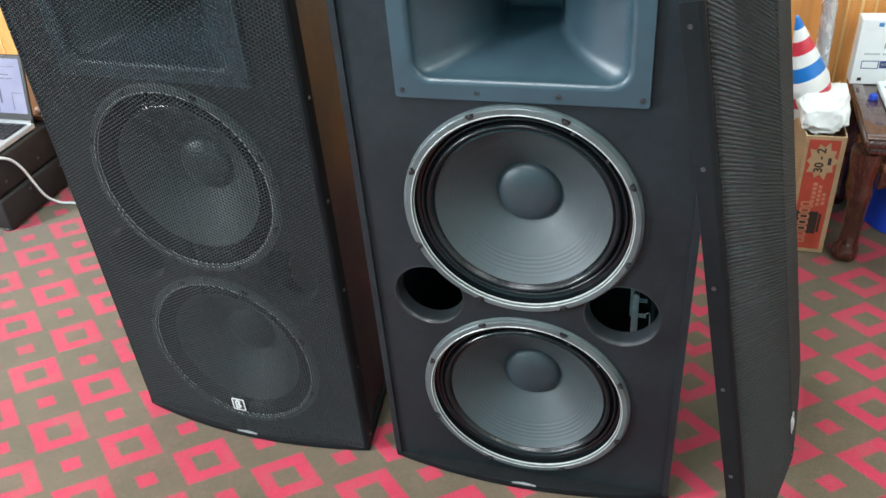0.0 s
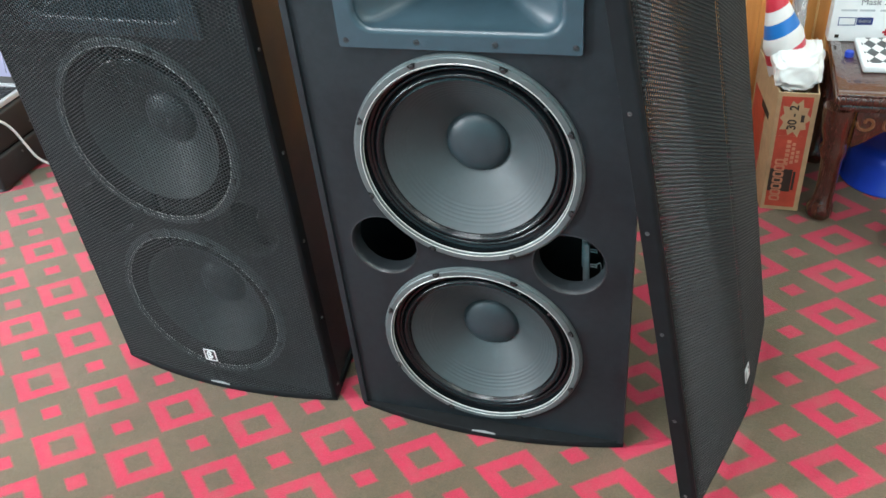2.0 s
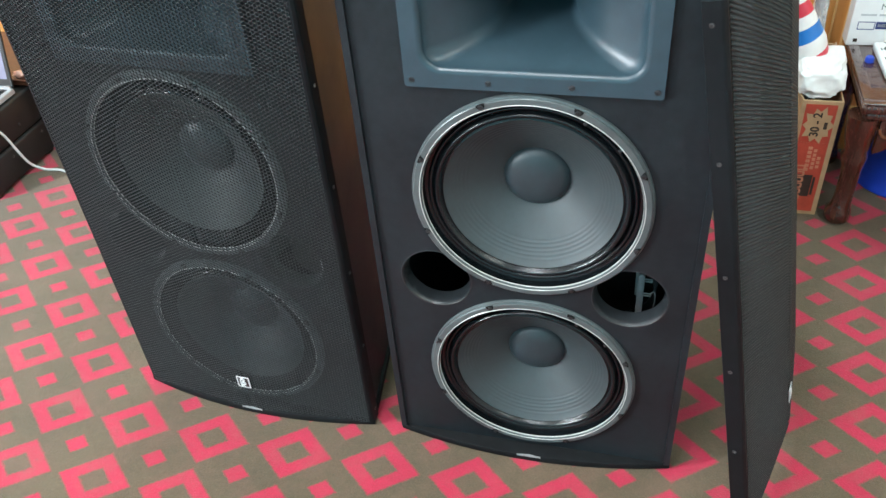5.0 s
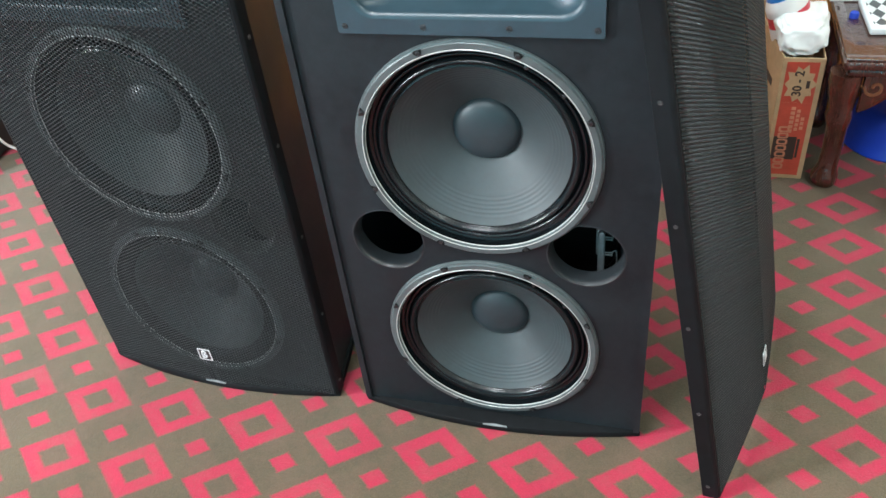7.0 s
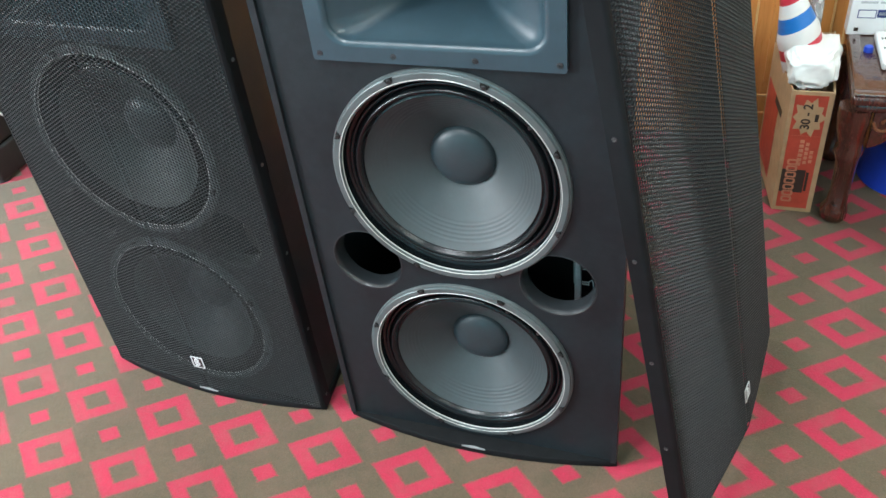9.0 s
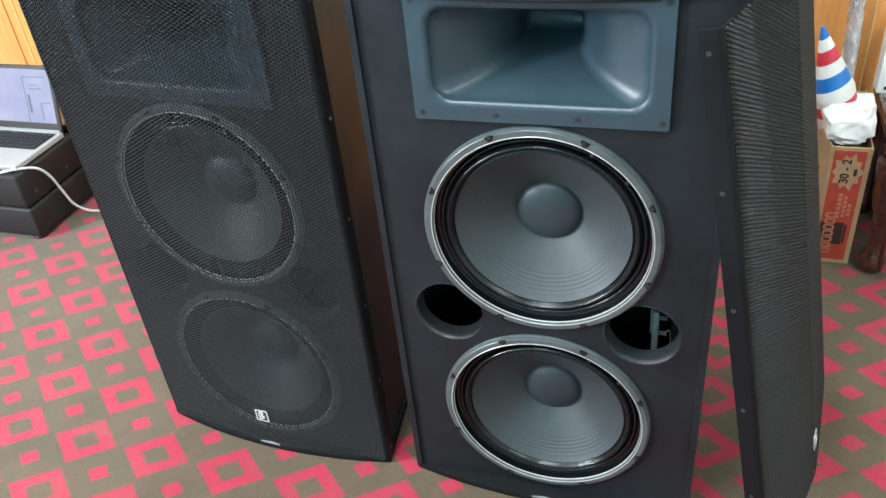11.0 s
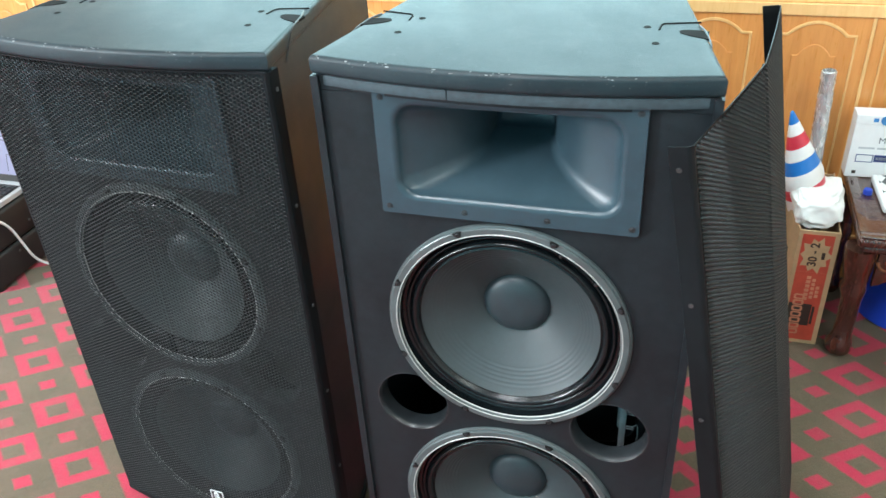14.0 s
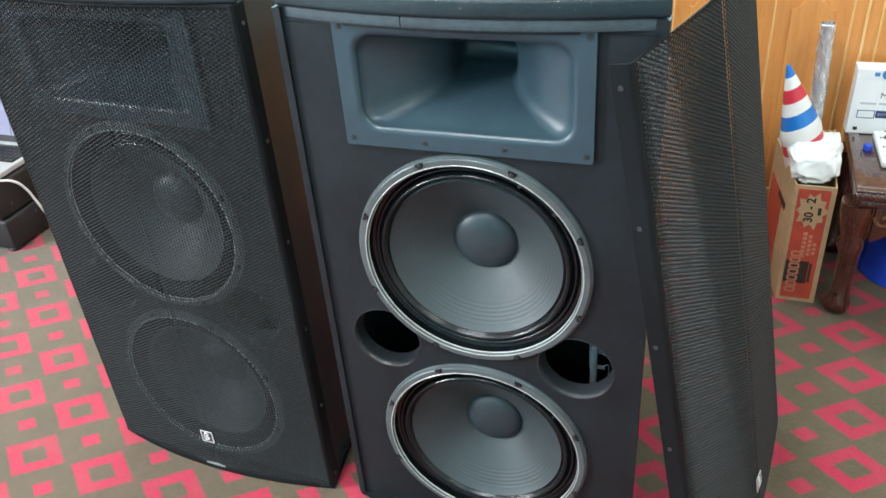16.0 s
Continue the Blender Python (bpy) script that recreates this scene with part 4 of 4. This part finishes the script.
tagged(part("plastic_basin", lathe(basin, 48, Matrix.Translation((0.872, 1.118, 0.0)) @ Matrix.Diagonal((0.76, 0.76, 1.0, 1.0))), M_BASIN, smooth=40), "upturned round blue plastic basin under the stool", "basin")

# ---- the left side: black case with the laptop ----
M_CASE = plain("black_case_cloth", (0.0075, 0.0065, 0.0065), 0.65, vary=0.35, scale=30, bump=0.4)
case = thing("equipment_case", "low black equipment case on the carpet", "case")
part("case_body", box(-2.35, -1.750, 0.610, 0.935, 0.012, 0.118, 0.010, 3), M_CASE, case, smooth=40)
part("case_lid", box(-2.35, -1.752, 0.608, 0.937, 0.124, 0.238, 0.010, 3), M_CASE, case, smooth=40)
part("seam_strip", box(-2.34, -1.760, 0.618, 0.927, 0.117, 0.125), M_RECESS_SHADE, case)
for k in range(4):
    part("rivet", lathe([(0.005, 0), (0.004, 0.002), (0, 0.003)], 10, Matrix.Translation((-1.750, 0.66 + 0.075 * k, 0.16 - 0.07 * (k % 2))) @ Matrix.Rotation(math.pi / 2, 4, "Y")), M_RIVET, case)
for y in (0.64, 0.90):
    part("foot", lathe([(0.024, 0.0), (0.026, 0.004), (0.022, 0.013), (0, 0.013)], 16, Matrix.Translation((-1.785, y, 0))), M_BLACK, case)

shelf = thing("low_cabinet", "low brown wooden cabinet against the wainscot", "cabinet")
part("cabinet_body", box(-2.6, -1.66, 0.960, 1.225, 0.0, 0.245, 0.004, 2), M_BROWN, shelf)
part("cabinet_top", box(-2.61, -1.650, 0.900, 1.228, 0.2455, 0.265, 0.004, 2), M_BROWN, shelf)

M_LAPGREY = plain("silver_laptop_plastic", (0.42, 0.43, 0.44), 0.38, 0.3, vary=0.06, scale=40, bump=0.05)
scr = Nodes("lit_screen")
scr.set((0.05, 0.05, 0.06), 0.15, 0.0, 0.5, emit=scr.ramp(scr.noise(9, 2), [(0.4, (0.46, 0.50, 0.80)), (0.6, (0.58, 0.62, 0.90))]), power=0.75)
lap = thing("laptop", "open silver laptop with a lit pale screen", "laptop", pose(-1.762, 0.860, 0.239, 0, 0, 0))
part("base", box(-0.340, 0.0, -0.225, 0.0, 0.003, 0.020, 0.003, 2), M_LAPGREY, lap)
part("deck", box(-0.325, -0.015, -0.120, -0.012, 0.0202, 0.0208), M_BLACK, lap, "black keyboard deck")
for r in range(5):
    for c in range(15):
        part("key", box(-0.322 + 0.0202 * c, -0.322 + 0.0202 * c + 0.0172, -0.116 + 0.0205 * r, -0.116 + 0.0205 * r + 0.017, 0.021, 0.0228), M_BLACK, lap)
LID = pose(0, -0.002, 0.021, -14, 0, 0)
bm = box(-0.340, 0.0, 0.0, 0.007, 0.0, 0.215, 0.003, 2)
bm.transform(LID)
lid = part("lid", bm, M_BLACK, lap, "black screen bezel")
bm = box(-0.325, -0.014, -0.0008, -0.0002, 0.028, 0.202)
bm.transform(LID)
part("screen", bm, scr.m, lid, "lit pale screen")
M_SCREENINK = plain("dim_screen_print", (0.10, 0.11, 0.16), 0.3, vary=0.1, bump=0)
bars(lid, M_SCREENINK, [(-0.120, -0.118, 0.030, 0.178), (-0.118, -0.030, 0.176, 0.178), (-0.100, -0.060, 0.150, 0.153), (-0.100, -0.050, 0.138, 0.141), (-0.062, -0.060, 0.040, 0.095), (-0.060, -0.024, 0.093, 0.095), (-0.110, -0.102, 0.060, 0.120)], LID @ Matrix.Translation((0, -0.0009, 0)), "screen_line")
bm = box(-0.325, -0.005, -0.001, 0.004, 0.0, 0.010)
bm.transform(pose(0, -0.008, 0.0195))
part("hinge_bar", bm, M_LAPGREY, lap)

M_CABLE = plain("white_cable_jacket", (0.75, 0.75, 0.74), 0.4, vary=0.05, bump=0)
pts = [(-1.95, 0.560, 0.250), (-1.84, 0.590, 0.249), (-1.765, 0.640, 0.247), (-1.738, 0.685, 0.226), (-1.735, 0.719, 0.178), (-1.733, 0.740, 0.113), (-1.728, 0.760, 0.050), (-1.712, 0.790, 0.008), (-1.66, 0.797, 0.005), (-1.60, 0.786, 0.005), (-1.48, 0.80, 0.005), (-1.25, 0.83, 0.005), (-1.0, 0.88, 0.005)]
tagged(part("white_cable", tube(smooth_path(pts, 10), 0.0042, 8), M_CABLE, smooth=60), "white cable running down the case to the carpet", "cable")
M_WRAP = plain("red_white_wrapper", (0.72, 0.44, 0.36), 0.4, vary=0.4, scale=60, bump=0.2)
bm = bmesh.new()
bmesh.ops.create_icosphere(bm, subdivisions=3, radius=1)
for v in bm.verts:
    d = 1 + 0.35 * noise.noise(v.co * 2.3)
    v.co = Vector((-1.775 + 0.026 * v.co.x * d, 0.922 + 0.014 * v.co.y * d, 0.2755 + 0.010 * v.co.z * d))
tagged(part("crumpled_wrapper", bm, M_WRAP, smooth=60), "small crumpled red and white wrapper", "wrapper")

# red plastic bag slumped on the carpet before the stool
M_REDBAG = plain("bright_red_plastic", (0.75, 0.035, 0.018), 0.3, vary=0.10, scale=30, bump=0.2)
bm = bmesh.new()
bmesh.ops.create_icosphere(bm, subdivisions=4, radius=1)
for v in bm.verts:
    p = v.co.copy()
    d = 1 + 0.12 * (1 - 2 * abs(noise.noise(p * 2.1))) + 0.05 * (1 - 2 * abs(noise.noise(p * 5.3)))
    h = max(0.0, 0.5 + 0.5 * p.z)
    v.co = Vector((0.922 + 0.100 * p.x * d * (1 - 0.25 * h), 0.762 + 0.068 * p.y * d * (1 - 0.25 * h), max(0.0, 0.062 + 0.085 * p.z * d)))
tagged(part("red_plastic_bag", bm, M_REDBAG, smooth=180), "bright red plastic bag slumped on the carpet", "bag")
